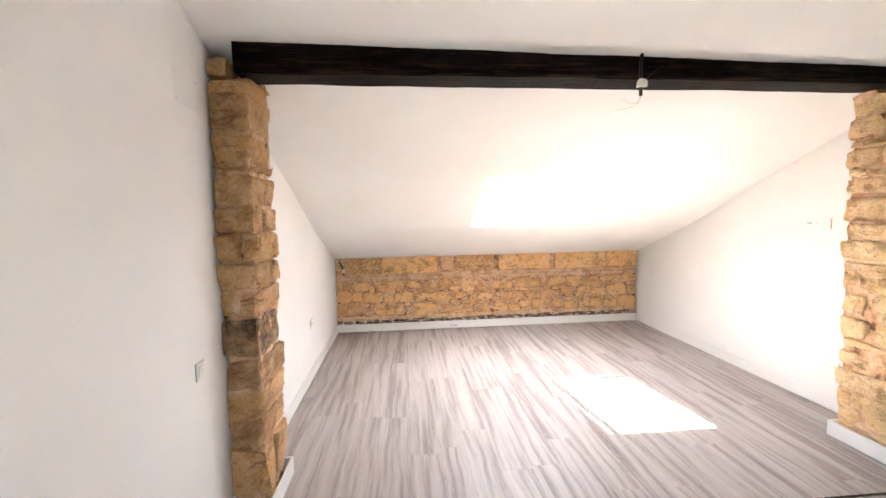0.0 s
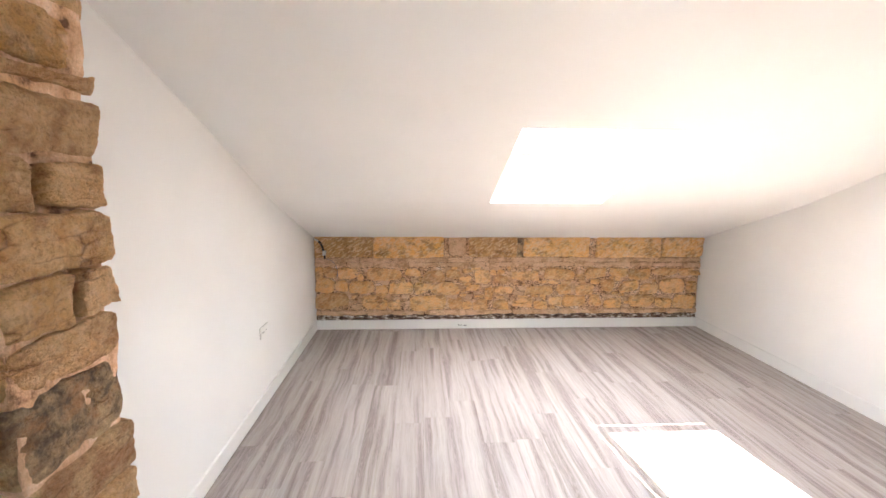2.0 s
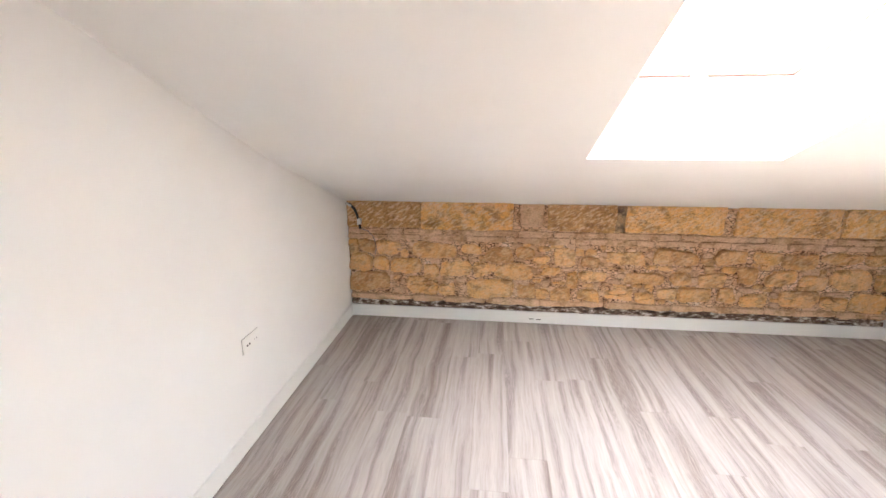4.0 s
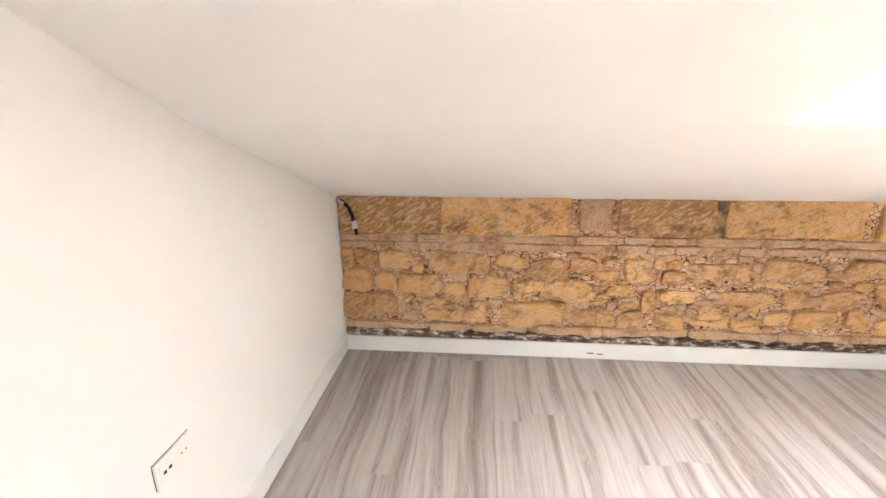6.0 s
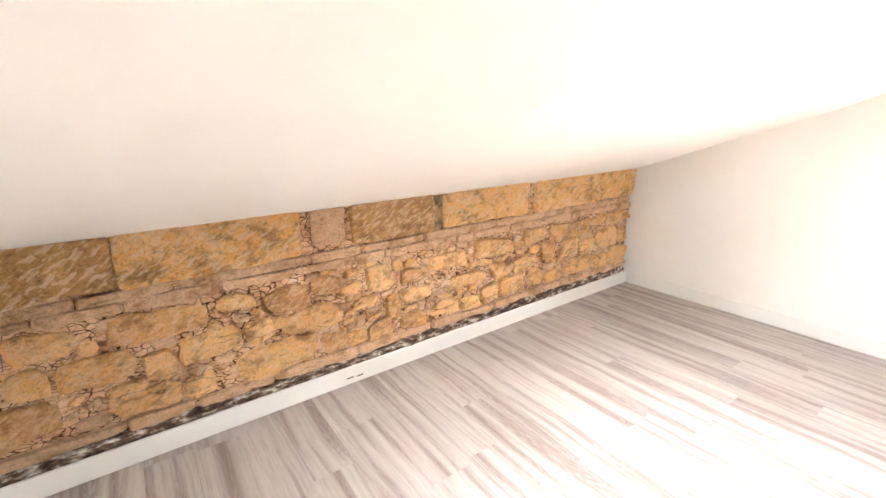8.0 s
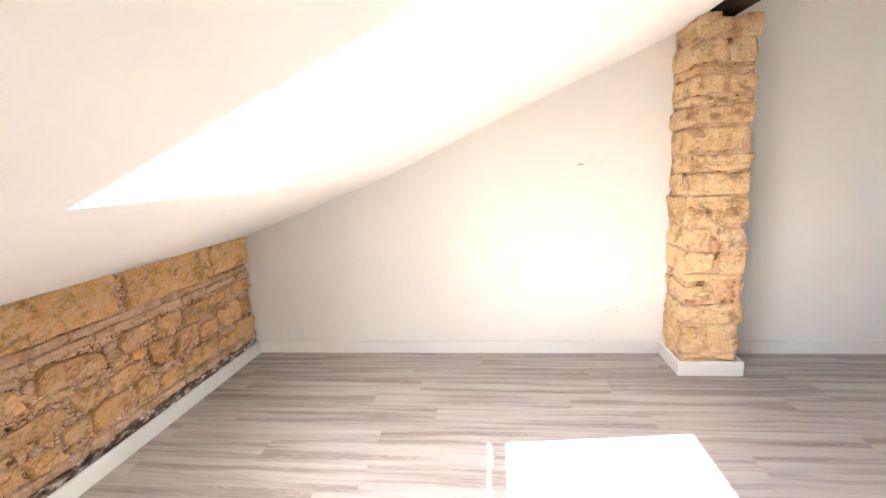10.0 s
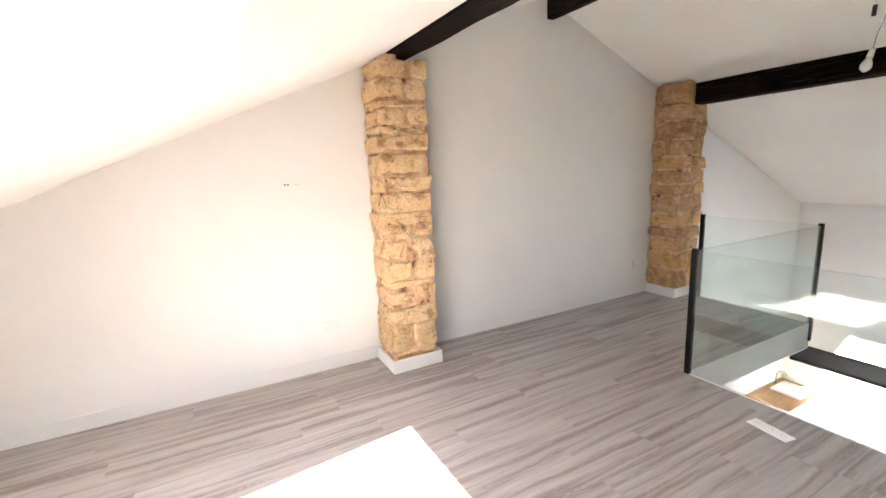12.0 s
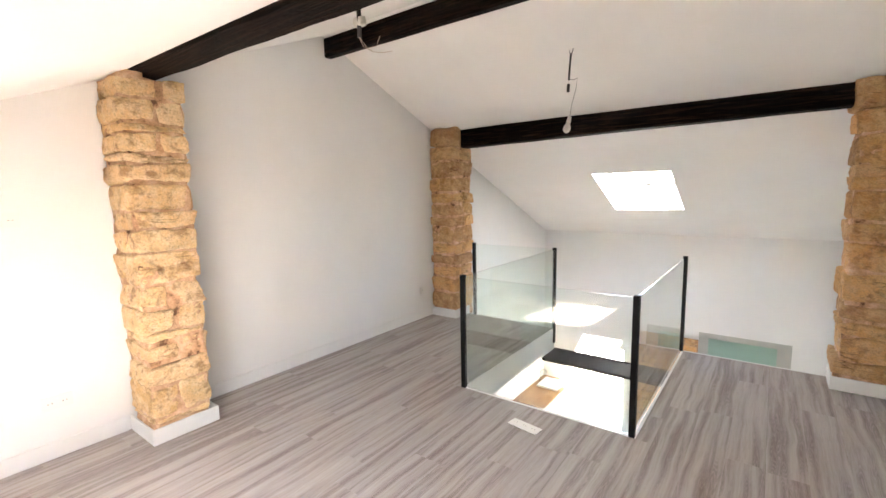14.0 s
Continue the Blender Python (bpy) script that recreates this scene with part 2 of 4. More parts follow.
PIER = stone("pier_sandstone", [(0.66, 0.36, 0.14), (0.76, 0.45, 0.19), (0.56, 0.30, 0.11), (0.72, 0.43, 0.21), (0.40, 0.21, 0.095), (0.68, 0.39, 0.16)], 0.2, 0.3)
# paler copy of PIER: the sunlight on the NE pier put into its colour
SUNLIT_PIER = stone("sunlit_pier_sandstone", [(0.82, 0.56, 0.28), (0.88, 0.62, 0.32), (0.76, 0.50, 0.23), (0.86, 0.63, 0.37), (0.88, 0.60, 0.29)], 0.2, 0.08, 0.7, (0.92, 0.74, 0.49))
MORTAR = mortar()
PIER_MORTAR = mortar("pale_pier_mortar", 0)
# smoke-dark pier stone, also the painted shade of one open joint
SOOT_AND_SHADE = stone("soot_and_joint_shade", [(0.13, 0.09, 0.06), (0.17, 0.115, 0.075)], 0.1, 0.5)


def rotten():
    m = material("crumbled_dark_footing", 0.95)
    n = Net(m)
    a = n.noise(n.coords((1, 1, 2.5)), 16.0, 6, 0.7)
    n.link(n.ramp(a, [(0.36, (0.035, 0.022, 0.016)), (0.5, (0.16, 0.10, 0.07)), (0.57, (0.48, 0.40, 0.34)), (0.64, (0.78, 0.74, 0.68))]), n.b.inputs["Base Color"])
    n.link(n.bump(a, 1.0, 0.02), n.b.inputs["Normal"])
    return m


ROTTEN = rotten()


def butcher_block():
    m = material("oiled_wood_worktop", 0.35)
    n = Net(m)
    info = n.t.nodes.new("ShaderNodeObjectInfo")
    g = n.noise(n.coords((30, 3, 10)), 2.0, 4, 0.6)
    brick = n.node("ShaderNodeTexBrick", Scale=1.0)
    brick.inputs["Color1"].default_value, brick.inputs["Color2"].default_value = (0.36, 0.17, 0.055, 1), (0.50, 0.28, 0.11, 1)
    brick.inputs["Mortar"].default_value = (0.22, 0.10, 0.03, 1)
    brick.inputs["Mortar Size"].default_value, brick.inputs["Brick Width"].default_value = 0.001, 0.32
    brick.inputs["Row Height"].default_value = 0.042
    mp = n.t.nodes.new("ShaderNodeMapping")
    mp.inputs["Rotation"].default_value = (0, 0, radians(90))
    c = n.t.nodes.new("ShaderNodeTexCoord")
    n.link(c.outputs["Object"], mp.inputs["Vector"])
    n.link(mp.outputs["Vector"], brick.inputs["Vector"])
    n.link(n.mix(0.5, brick.outputs["Color"], n.ramp(g, [(0.3, (0.6, 0.55, 0.5)), (0.6, (1.1, 1.1, 1.1))]), "MULTIPLY"), n.b.inputs["Base Color"])
    return m


BLOCK = butcher_block()
TEAL = material("green_view_sheet", 0.8, 0, (0.42, 0.60, 0.52))
PINE = material("brown_gasket", 0.6, 0, (0.10, 0.035, 0.018))
GREY_FRAME = material("pale_grey_window_paint", 0.4, 0, (0.50, 0.50, 0.46))
BLUE = material("blue_wire", 0.5, 0, (0.12, 0.16, 0.26))
BULB = material("opal_bulb", 0.25, 0, (0.78, 0.77, 0.74))
TAPE = material("white_connector", 0.5, 0, (0.72, 0.70, 0.64))


# ---- mesh helpers ----
def finish(name, bm, mat, parent=None, smooth=False):
    me = bpy.data.meshes.new(name)
    bmesh.ops.recalc_face_normals(bm, faces=bm.faces)
    bm.to_mesh(me)
    bm.free()
    me.materials.append(mat)
    if smooth:
        for p in me.polygons:
            p.use_smooth = True
    ob = new(name, me)
    ob.parent = parent
    return ob


def part(name, bm, mat, parent, label="", smooth=False):
    return tagged(finish(name, bm, mat, parent, smooth), label=label)


def box(bm, x0, x1, y0, y1, z0, z1, bevel=0.0):
    r = bmesh.ops.create_cube(bm, size=1.0)
    for v in r["verts"]:
        v.co = Vector((x0 if v.co.x < 0 else x1, y0 if v.co.y < 0 else y1, z0 if v.co.z < 0 else z1))
    if bevel:
        es = list({e for v in r["verts"] for e in v.link_edges})
        bmesh.ops.bevel(bm, geom=es, offset=bevel, segments=2, affect="EDGES")
    return bm


def boxed(*a, **k):
    return box(bmesh.new(), *a, **k)


def prism(bm, ring_bottom, ring_top):
    """A closed solid between two rings of points."""
    a = [bm.verts.new(p) for p in ring_bottom]
    b = [bm.verts.new(p) for p in ring_top]
    k = len(a)
    bm.faces.new(a[::-1])
    bm.faces.new(b)
    for i in range(k):
        bm.faces.new((a[i], a[(i + 1) % k], b[(i + 1) % k], b[i]))
    return bm


def tube(bm, pts, r, seg=8):
    """A round rod through the points."""
    rings = []
    pts = [Vector(p) for p in pts]
    for i, p in enumerate(pts):
        d = (pts[min(i + 1, len(pts) - 1)] - pts[max(i - 1, 0)]).normalized()
        u = d.cross(Vector((0.31, 0.17, 0.93))).normalized()
        w = d.cross(u)
        rr = r[i] if isinstance(r, (list, tuple)) else r
        rings.append([bm.verts.new(p + rr * (math.cos(a) * u + math.sin(a) * w)) for a in [2 * math.pi * j / seg for j in range(seg)]])
    for a, b in zip(rings, rings[1:]):
        for j in range(seg):
            bm.faces.new((a[j], a[(j + 1) % seg], b[(j + 1) % seg], b[j]))
    bm.faces.new(rings[0][::-1])
    bm.faces.new(rings[-1])
    return bm


def structure(name, bm, mat, label, category):
    return tagged(finish(name, bm, mat), label=label, category=category, kind="structure")


# ---- shell ----
T = 0.25


def wall_x(name, x0, x1, label):
    bm = bmesh.new()
    prof = [(YS, LOWER), (YN + 0.04, LOWER), (YN + 0.04, ceil_z(YN + 0.04) + ROOF), (RIDGE_Y, RIDGE_Z + ROOF), (YS, ceil_z(YS) + ROOF)]
    prism(bm, [(x0, y, z) for y, z in prof], [(x1, y, z) for y, z in prof])
    return structure(name, bm, WALL, label, "wall")


wall_x("wall_west", XL - T, XL, "white painted plaster side wall under the sloping roof")
wall_x("wall_east", XR, XR + T, "white painted plaster gable side wall with sockets")


def roof(name, y0, y1, hole, label):
    """Half of the roof: a sloping slab with a vertical shaft for its window."""
    xs = [XL, hole[0], hole[1], XR]
    ys = [y0, hole[2], hole[3], y1]
    bm = bmesh.new()
    lo = [[bm.verts.new((x, y, ceil_z(y))) for y in ys] for x in xs]
    hi = [[bm.verts.new((x, y, ceil_z(y) + ROOF)) for y in ys] for x in xs]
    for i in range(3):
        for j in range(3):
            if i == 1 and j == 1:
                continue
            bm.faces.new((lo[i][j], lo[i][j + 1], lo[i + 1][j + 1], lo[i + 1][j]))
            bm.faces.new((hi[i][j], hi[i + 1][j], hi[i + 1][j + 1], hi[i][j + 1]))
    ring = [(1, 1), (2, 1), (2, 2), (1, 2)]
    for (a, b), (c, d) in zip(ring, ring[1:] + ring[:1]):
        bm.faces.new((lo[a][b], lo[c][d], hi[c][d], hi[a][b]))
    outer = [(0, 0), (1, 0), (2, 0), (3, 0), (3, 1), (3, 2), (3, 3), (2, 3), (1, 3), (0, 3), (0, 2), (0, 1)]
    for (a, b), (c, d) in zip(outer, outer[1:] + outer[:1]):
        bm.faces.new((lo[a][b], lo[c][d], hi[c][d], hi[a][b]))
    return structure(name, bm, CEIL, label, "ceiling")


roof("ceiling_north", RIDGE_Y, YN + 0.04, SKY_N, "smooth white sloping ceiling over the low stone wall")
roof("ceiling_south", YS, RIDGE_Y, SKY_S, "smooth white sloping ceiling over the stairwell")

# low wall: masonry core behind the visible stones
bm = boxed(XL - T, XR + T, YN + 0.04, YN + 0.40, LOWER, ceil_z(YN + 0.04) + ROOF)
wall_north = structure("wall_north", bm, MORTAR, "rubble stone low wall with lime mortar", "wall")

# far wall with the opening for a tall window below
WIN = (-0.56, 0.62, LOWER + 0.02, -0.745)
bm = bmesh.new()
box(bm, XL - T, WIN[0], YS - T, YS, LOWER, 1.2)
DOOR = (1.72, 2.36, LOWER + 0.02, -1.25)
box(bm, WIN[1], DOOR[0], YS - T, YS, LOWER, 1.2)
box(bm, DOOR[1], XR + T, YS - T, YS, LOWER, 1.2)
box(bm, DOOR[0], DOOR[1], YS - T, YS, DOOR[3], 1.2)
box(bm, WIN[0], WIN[1], YS - T, YS, WIN[3], 1.2)
wall_south = structure("wall_south", bm, WALL, "white plaster far wall reaching down to the storey below", "wall")

# pale ground added outside so that the glazed door below looks bright
ADDED_GROUND = material("added_pale_ground", 0.9, 0, (0.30, 0.285, 0.26))
structure("ground", boxed(-300, 300, -300, 300, -6.4, -6.2), ADDED_GROUND, "pale ground sheet added outside to brighten the glazed door", "ground")

# storey below
bm = boxed(XL - T, XR + T, YS - T, YN + 0.4, LOWER - 0.2, LOWER)
LOWFLOOR = material("glossy_pale_tile", 0.12, 0, (0.36, 0.345, 0.325))
structure("floor_below", bm, LOWFLOOR, "glossy pale tiled floor of the storey below", "floor")
structure("wall_below", boxed(XL, XR, 0.95, 1.05, LOWER, -0.25), WALL, "white wall closing the storey below", "wall")

# upper floor slab around the stair opening
SLAB = 0.24
bm = bmesh.new()
TOPZ = -0.009
x0, x1, y0, y1 = HOLE
box(bm, XL, x0, y0, y1, -SLAB, TOPZ)
box(bm, x1, XR, y0, y1, -SLAB, TOPZ)
box(bm, XL, XR, y1, YN + 0.04, -SLAB, TOPZ)
floor = structure("floor", bm, WALL, "grey oak laminate floor of the attic", "floor")


# dark sheet laid under the planks as the shade in their gaps
bm = bmesh.new()
box(bm, XL, x0 - 0.018, y0 + 0.014, y1 + 0.018, TOPZ, TOPZ + 0.0006)
box(bm, x1 + 0.018, XR, y0 + 0.014, y1 + 0.018, TOPZ, TOPZ + 0.0006)
box(bm, XL, XR, y1 + 0.018, YN - 0.001, TOPZ, TOPZ + 0.0006)
part("gap_shade_sheet", bm, DARK, floor)


# skirting boards
def skirting(name, x0, x1, y0, y1):
    return structure(name, boxed(x0, x1, y0, y1, 0.0, BB, bevel=0.003), TRIM, "white lacquered skirting board", "baseboard")


COLS = {  # stone piers: x0 x1 y0 y1, wall side
    "NW": (XL, -0.842, 2.20, 2.60), "NE": (2.905, XR, 2.24, 2.62),
    "SW": (XL, -0.67, -1.22, -0.79), "SE": (2.912, XR, -1.20, -0.77)}
S = 0.014
skirting("baseboard", XL, XR, YN - 0.016, YN)
skirting("baseboard", XL, XL + S, 2.66, YN - 0.016)
skirting("baseboard", XR - S, XR, 2.66, YN - 0.016)
skirting("baseboard", XL, XL + S, -0.77, 2.18)
skirting("baseboard", XR - S, XR, -0.75, 2.20)



# ---- stone shapes ----
rng = random.Random(7)


def rough_block(x0, x1, y0, y1, z0, z1, cuts=7, power=7.0, amp=0.008, skew=0.012, spread=0.004, chips=0, outline=0, depth=0.2):
    """A broken stone: a skewed box with worn corners, flat chipped facets, lumps and small relief.
    chips: facets struck off all round; outline: corners struck off in the wall's plane; depth: how deep, as a share."""
    bm = bmesh.new()
    bmesh.ops.create_cube(bm, size=2.0)
    bmesh.ops.subdivide_edges(bm, edges=bm.edges[:], cuts=cuts, use_grid_fill=True)
    c = Vector(((x0 + x1) / 2, (y0 + y1) / 2, (z0 + z1) / 2))
    h = Vector(((x1 - x0) / 2, (y1 - y0) / 2, (z1 - z0) / 2))
    seed = Vector((rng.uniform(0, 90), rng.uniform(0, 90), rng.uniform(0, 90)))
    corner = {(i, j, k): Vector([rng.uniform(-skew, skew) for _ in range(3)]) for i in (-1, 1) for j in (-1, 1) for k in (-1, 1)}
    planes = []
    for _ in range(chips):
        u = Vector([rng.choice((-1, 1)) * rng.uniform(0.25, 1.0) if rng.random() < 0.75 else 0.0 for _ in range(3)])
        if u.length > 0.3:
            reach = abs(u.x) + abs(u.y) + abs(u.z)
            planes.append((u, reach * (1 - rng.uniform(0.3, 1.0) * depth * (0.5 if max(abs(u.x), abs(u.y), abs(u.z)) > 0.98 * reach else 1.0))))
    for i in range(outline):
        a = 2 * math.pi * (i + rng.uniform(0.1, 0.9)) / outline
        u = Vector((math.cos(a), 0, math.sin(a)))
        planes.append((u, (abs(u.x) + abs(u.z)) * rng.uniform(0.72, 0.97)))
    for v in bm.verts:
        u = v.co.copy()
        big = max(abs(u.x), abs(u.y), abs(u.z))
        norm = (abs(u.x) ** power + abs(u.y) ** power + abs(u.z) ** power) ** (1 / power)
        w = u * (big / norm)
        for way, far in planes:
            over = w.dot(way) - far
            if over > 0:
                w = w - way * (over / way.length_squared)
        p = Vector((w.x * h.x, w.y * h.y, w.z * h.z))
        off = Vector((0, 0, 0))
        for (i, j, k), d in corner.items():
            off += d * (1 + i * u.x) * (1 + j * u.y) * (1 + k * u.z) / 8
        q = c + p + off
        n1 = noise.noise((q + seed) * 8.0) + 0.5 * abs(noise.noise((q + seed) * 17.0))
        n2 = noise.noise((q + seed) * 34.0) + 0.6 * noise.noise((q + seed) * 71.0)
        d = Vector((u.x / max(h.x, 0.03), u.y / max(h.y, 0.03), u.z / max(h.z, 0.03))).normalized()
        v.co = q + d * (amp * n1 * 1.6 + spread * n2)
    for e in bm.edges:
        if e.calc_face_angle(0.0) > 0.62:
            e.smooth = False
    return bm


def stones_on(parent, material_of, boxes, name="stone", label="", **k):
    for b in boxes:
        part(name, rough_block(*b, **k), material_of(b), parent, label, smooth=True)


def lumpy_column(x0, x1, y0, y1, z0, z1, notch=None, step=0.025, amp=0.024):
    """A pier's mortar core with an uneven skin; above notch[0] it draws back behind the beam at y notch[1]."""
    bm = bmesh.new()
    rings = []
    nz = max(2, int((z1 - z0) / step))
    nx, ny = int((x1 - x0) / step), int((y1 - y0) / step)
    for k in range(nz + 1):
        z = z0 + (z1 - z0) * k / nz
        ya = y0 if not notch or z < notch[0] else max(y0, notch[1])
        loop = [(x0 + (x1 - x0) * i / nx, ya) for i in range(nx)] + [(x1, ya + (y1 - ya) * i / ny) for i in range(ny)]
        loop += [(x1 - (x1 - x0) * i / nx, y1) for i in range(nx)] + [(x0, y1 - (y1 - ya) * i / ny) for i in range(ny)]
        cx, cy = (x0 + x1) / 2, (ya + y1) / 2
        ring = []
        for x, y in loop:
            d = amp * (noise.noise(Vector((x * 6, y * 6, z * 9))) + 0.3 * noise.noise(Vector((x * 25, y * 25, z * 30)))) - (0.020 if x1 < 0 else 0.012)
            r = Vector((x - cx, y - cy)).normalized()
            zz = min(z, ceil_z(y) - 0.004)
            ring.append(bm.verts.new((x + r.x * d, y + r.y * d, zz)))
        rings.append(ring)
    k = len(rings[0])
    for a, b in zip(rings, rings[1:]):
        for i in range(k):
            bm.faces.new((a[i], a[(i + 1) % k], b[(i + 1) % k], b[i]))
    bm.faces.new(rings[0][::-1])
    bm.faces.new(rings[-1])
    return bm


# ---- piers ----
COURSES = {
    "NE": [0.105, 0.15, 0.37, 0.52, 0.66, 0.72, 0.88, 1.05, 1.24, 1.38, 1.51, 1.68, 1.81, 1.86, 2.00, 2.05, 2.20, 2.335],
    "NW": [0.105, 0.39, 0.55, 0.71, 0.88, 1.09, 1.24, 1.39, 1.545, 1.69, 1.86, 1.905, 2.05, 2.25, 2.335],
    "SE": [0.105, 0.33, 0.52, 0.66, 0.80, 0.95, 1.15, 1.29, 1.44, 1.58, 1.75, 1.96, 2.12],
    "SW": [0.105, 0.24, 0.43, 0.54, 0.69, 0.93, 1.14, 1.31, 1.53, 1.63, 1.71, 1.95, 2.12]}
LABELS = {"NE": "sunlit ochre sandstone pier bearing the dark beam", "NW": "rough brown sandstone pier beside the light switch wall",
          "SE": "shaded rubble stone pier behind the glass balustrade", "SW": "dim brown rubble pier at the floor's edge"}
for key, (a, b, c, d) in COLS.items():
    g = 0.022
    west, south = key[1] == "W", key[0] == "S"
    ca, cb = (a, b - g) if west else (a + g, b)
    top = COURSES[key][-1]
    core = lumpy_column(ca if west else ca - 0.012, cb + 0.012 if west else cb, c + 0.010, d - 0.010, LOWER if south else -0.005, top + (0.16 if not south else 0.0), (2.3, 2.47) if not south else None)
    # masonry above the beam's bearing, up to the ceiling
    ya, yb = (d - 0.19, d - 0.02) if not south else (c + 0.02, c + 0.12)
    pier = structure("stone_pier", core, PIER_MORTAR, LABELS[key], "pier")
    for f in pier.data.polygons:
        f.use_smooth = True
    boxes = []
    zs = COURSES[key]
    if south:
        boxes += [(a, b, c, d, z, z + 0.2) for z in [LOWER + 0.21 * i for i in range(13)]]
    for z0, z1 in zip(zs, zs[1:]):
        tall = z1 - z0
        j = rng.uniform(0.004, 0.012) if tall > 0.1 else 0.005
        lo, hi = z0 + j, z1 - j
        cut = rng.random()
        jx, jy = rng.uniform(-0.012, 0.012), rng.uniform(-0.010, 0.010)
        A, B = (a, b + jx) if west else (a + jx, b)
        C, D = c - jy, d + rng.uniform(-0.012, 0.012)
        if tall > 0.1 and cut < 0.45:
            m = C + (D - C) * rng.uniform(0.38, 0.62)
            boxes += [(A, B, C, m - 0.01, lo, hi), (A, B + rng.uniform(-0.008, 0.008) * west, m + 0.01, D, lo, hi - rng.uniform(0, 0.02))]
        elif tall > 0.1 and cut < 0.65:
            m = A + (B - A) * rng.uniform(0.4, 0.6)
            boxes += [(A, m - 0.01, C, D, lo, hi), (m + 0.01, B, C, D, lo, hi)]
        else:
            boxes.append((A, B, C, D, lo, hi))
    # stones packed round the beam's end, under the slope
    zt = top
    if not south:
        e = b - 0.10 if west else a + 0.10
        X0, X1 = (a, e) if west else (e, b)
        if west:
            boxes += [(X0, X1, c, c + 0.19, zt + 0.004, ceil_z(c + 0.1) - 0.03)]
        boxes += [(a, b, 2.47, d, zt + 0.002, ceil_z(2.48) - 0.004)]
    else:
        boxes += [((a if west else 2.86), (-0.63 if west else b), c + 0.02, d, zt + 0.004, ceil_z(d) - 0.006)]
    stones_on(pier, lambda box_: SOOT_AND_SHADE if key == "NW" and 0.87 < box_[4] < 0.95 else SUNLIT_PIER if key == "NE" else PIER, boxes, power=14.0, amp=0.008, skew=0.016, cuts=15, spread=0.0065, chips=11, depth=0.16)
    s = 0.022
    if not south:
        skirt = bmesh.new()
        if west:
            box(skirt, XL + S, b + s, c - s, c - s + S, 0, BB, 0.002)
            box(skirt, b + s - S, b + s, c - s + S, d + s - S, 0, BB, 0.002)
            box(skirt, XL + S, b + s, d + s - S, d + s, 0, BB, 0.002)
        else:
            box(skirt, a - s, XR - S, c - s, c - s + S, 0, BB, 0.002)
            box(skirt, a - s, a - s + S, c - s + S, d + s - S, 0, BB, 0.002)
            box(skirt, a - s, XR - S, d + s - S, d + s, 0, BB, 0.002)
    else:
        skirt = bmesh.new()
        if west:
            box(skirt, XL + S, b + s, d + s - S, d + s, 0, BB, 0.002)
            box(skirt, b + s - S, b + s, EDGE, d + s - S, 0, BB, 0.002)
        else:
            box(skirt, a - s, XR - S, d + s - S, d + s, 0, BB, 0.002)
            box(skirt, a - s, a - s + S, EDGE, d + s - S, 0, BB, 0.002)
    structure("baseboard", skirt, TRIM, "white lacquered skirting wrapped round the stone pier", "baseboard")


# ---- low stone wall ----
def mortar_sheet(x0, x1, z0, z1, y, facing, step=0.02, amp=0.014):
    """The uneven mortar face that the stones sit in, closed behind."""
    bm = bmesh.new()
    nx, nz = int((x1 - x0) / step), int((z1 - z0) / step)
    rows = []
    for i in range(nx + 1):
        col = []
        for k in range(nz + 1):
            x, z = x0 + (x1 - x0) * i / nx, z0 + (z1 - z0) * k / nz
            q = Vector((x * 7, 3.3, z * 11))
            d = 0.008 + noise.noise(q * 0.8) * amp * 1.5 + noise.noise(q * 3.1) * amp * 0.35
            col.append(bm.verts.new((x, y + facing * d, z)))
        rows.append(col)
    for i in range(nx):
        for k in range(nz):
            bm.faces.new((rows[i][k], rows[i + 1][k], rows[i + 1][k + 1], rows[i][k + 1]))
    return bm


FACE = 5.972
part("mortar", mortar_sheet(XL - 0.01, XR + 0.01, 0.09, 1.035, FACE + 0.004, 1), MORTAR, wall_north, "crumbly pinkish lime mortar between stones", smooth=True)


def slab_row(spans, z0, z1, proud, mat, label="", gap=0.004, **k):
    for x0, x1 in spans:
        y = FACE - proud + rng.uniform(-0.004, 0.004)
        part("stone", rough_block(x0 + gap, x1 - gap, y, y + 0.09, z0 + rng.uniform(0, 0.006), z1 - rng.uniform(0, 0.006), **k), mat, wall_north, label, smooth=True)


big = dict(cuts=22, power=16.0, amp=0.011, skew=0.008, spread=0.006)
slab_row([(-1.045, -0.412)], 0.802, 1.03, 0.020, SOOTED, "brown tool-marked ashlar", **big)
slab_row([(-0.405, 0.36)], 0.802, 1.03, 0.022, ASHLAR, "large tool-marked ochre ashlar", **big)
slab_row([(0.63, 1.165)], 0.802, 1.03, 0.024, SOOTED, "dark stained tool-marked ashlar", **big)
slab_row([(1.235, 1.975), (2.05, 2.80), (2.806, 3.275)], 0.802, 1.03, 0.022, ASHLAR, "large tool-marked ochre ashlar", **big)
slab_row([(0.41, 0.60)], 0.83, 1.03, 0.010, LEDGE, "pale lime-smeared rubble piece", cuts=9, power=6.0, amp=0.012)
# solid dark strip set in the joint in place of its shade
part("crack", boxed(1.165, 1.238, FACE - 0.004, FACE + 0.02, 0.80, 1.03), SOOT_AND_SHADE, wall_north, "dark strip for the shaded open joint between two ashlars")


def spans(a, b, lo, hi):
    out = []
    while a < b - 0.001:
        c = min(b, a + rng.uniform(lo, hi))
        if b - c < lo * 0.5:
            c = b
        out.append((a, c))
        a = c
    return out


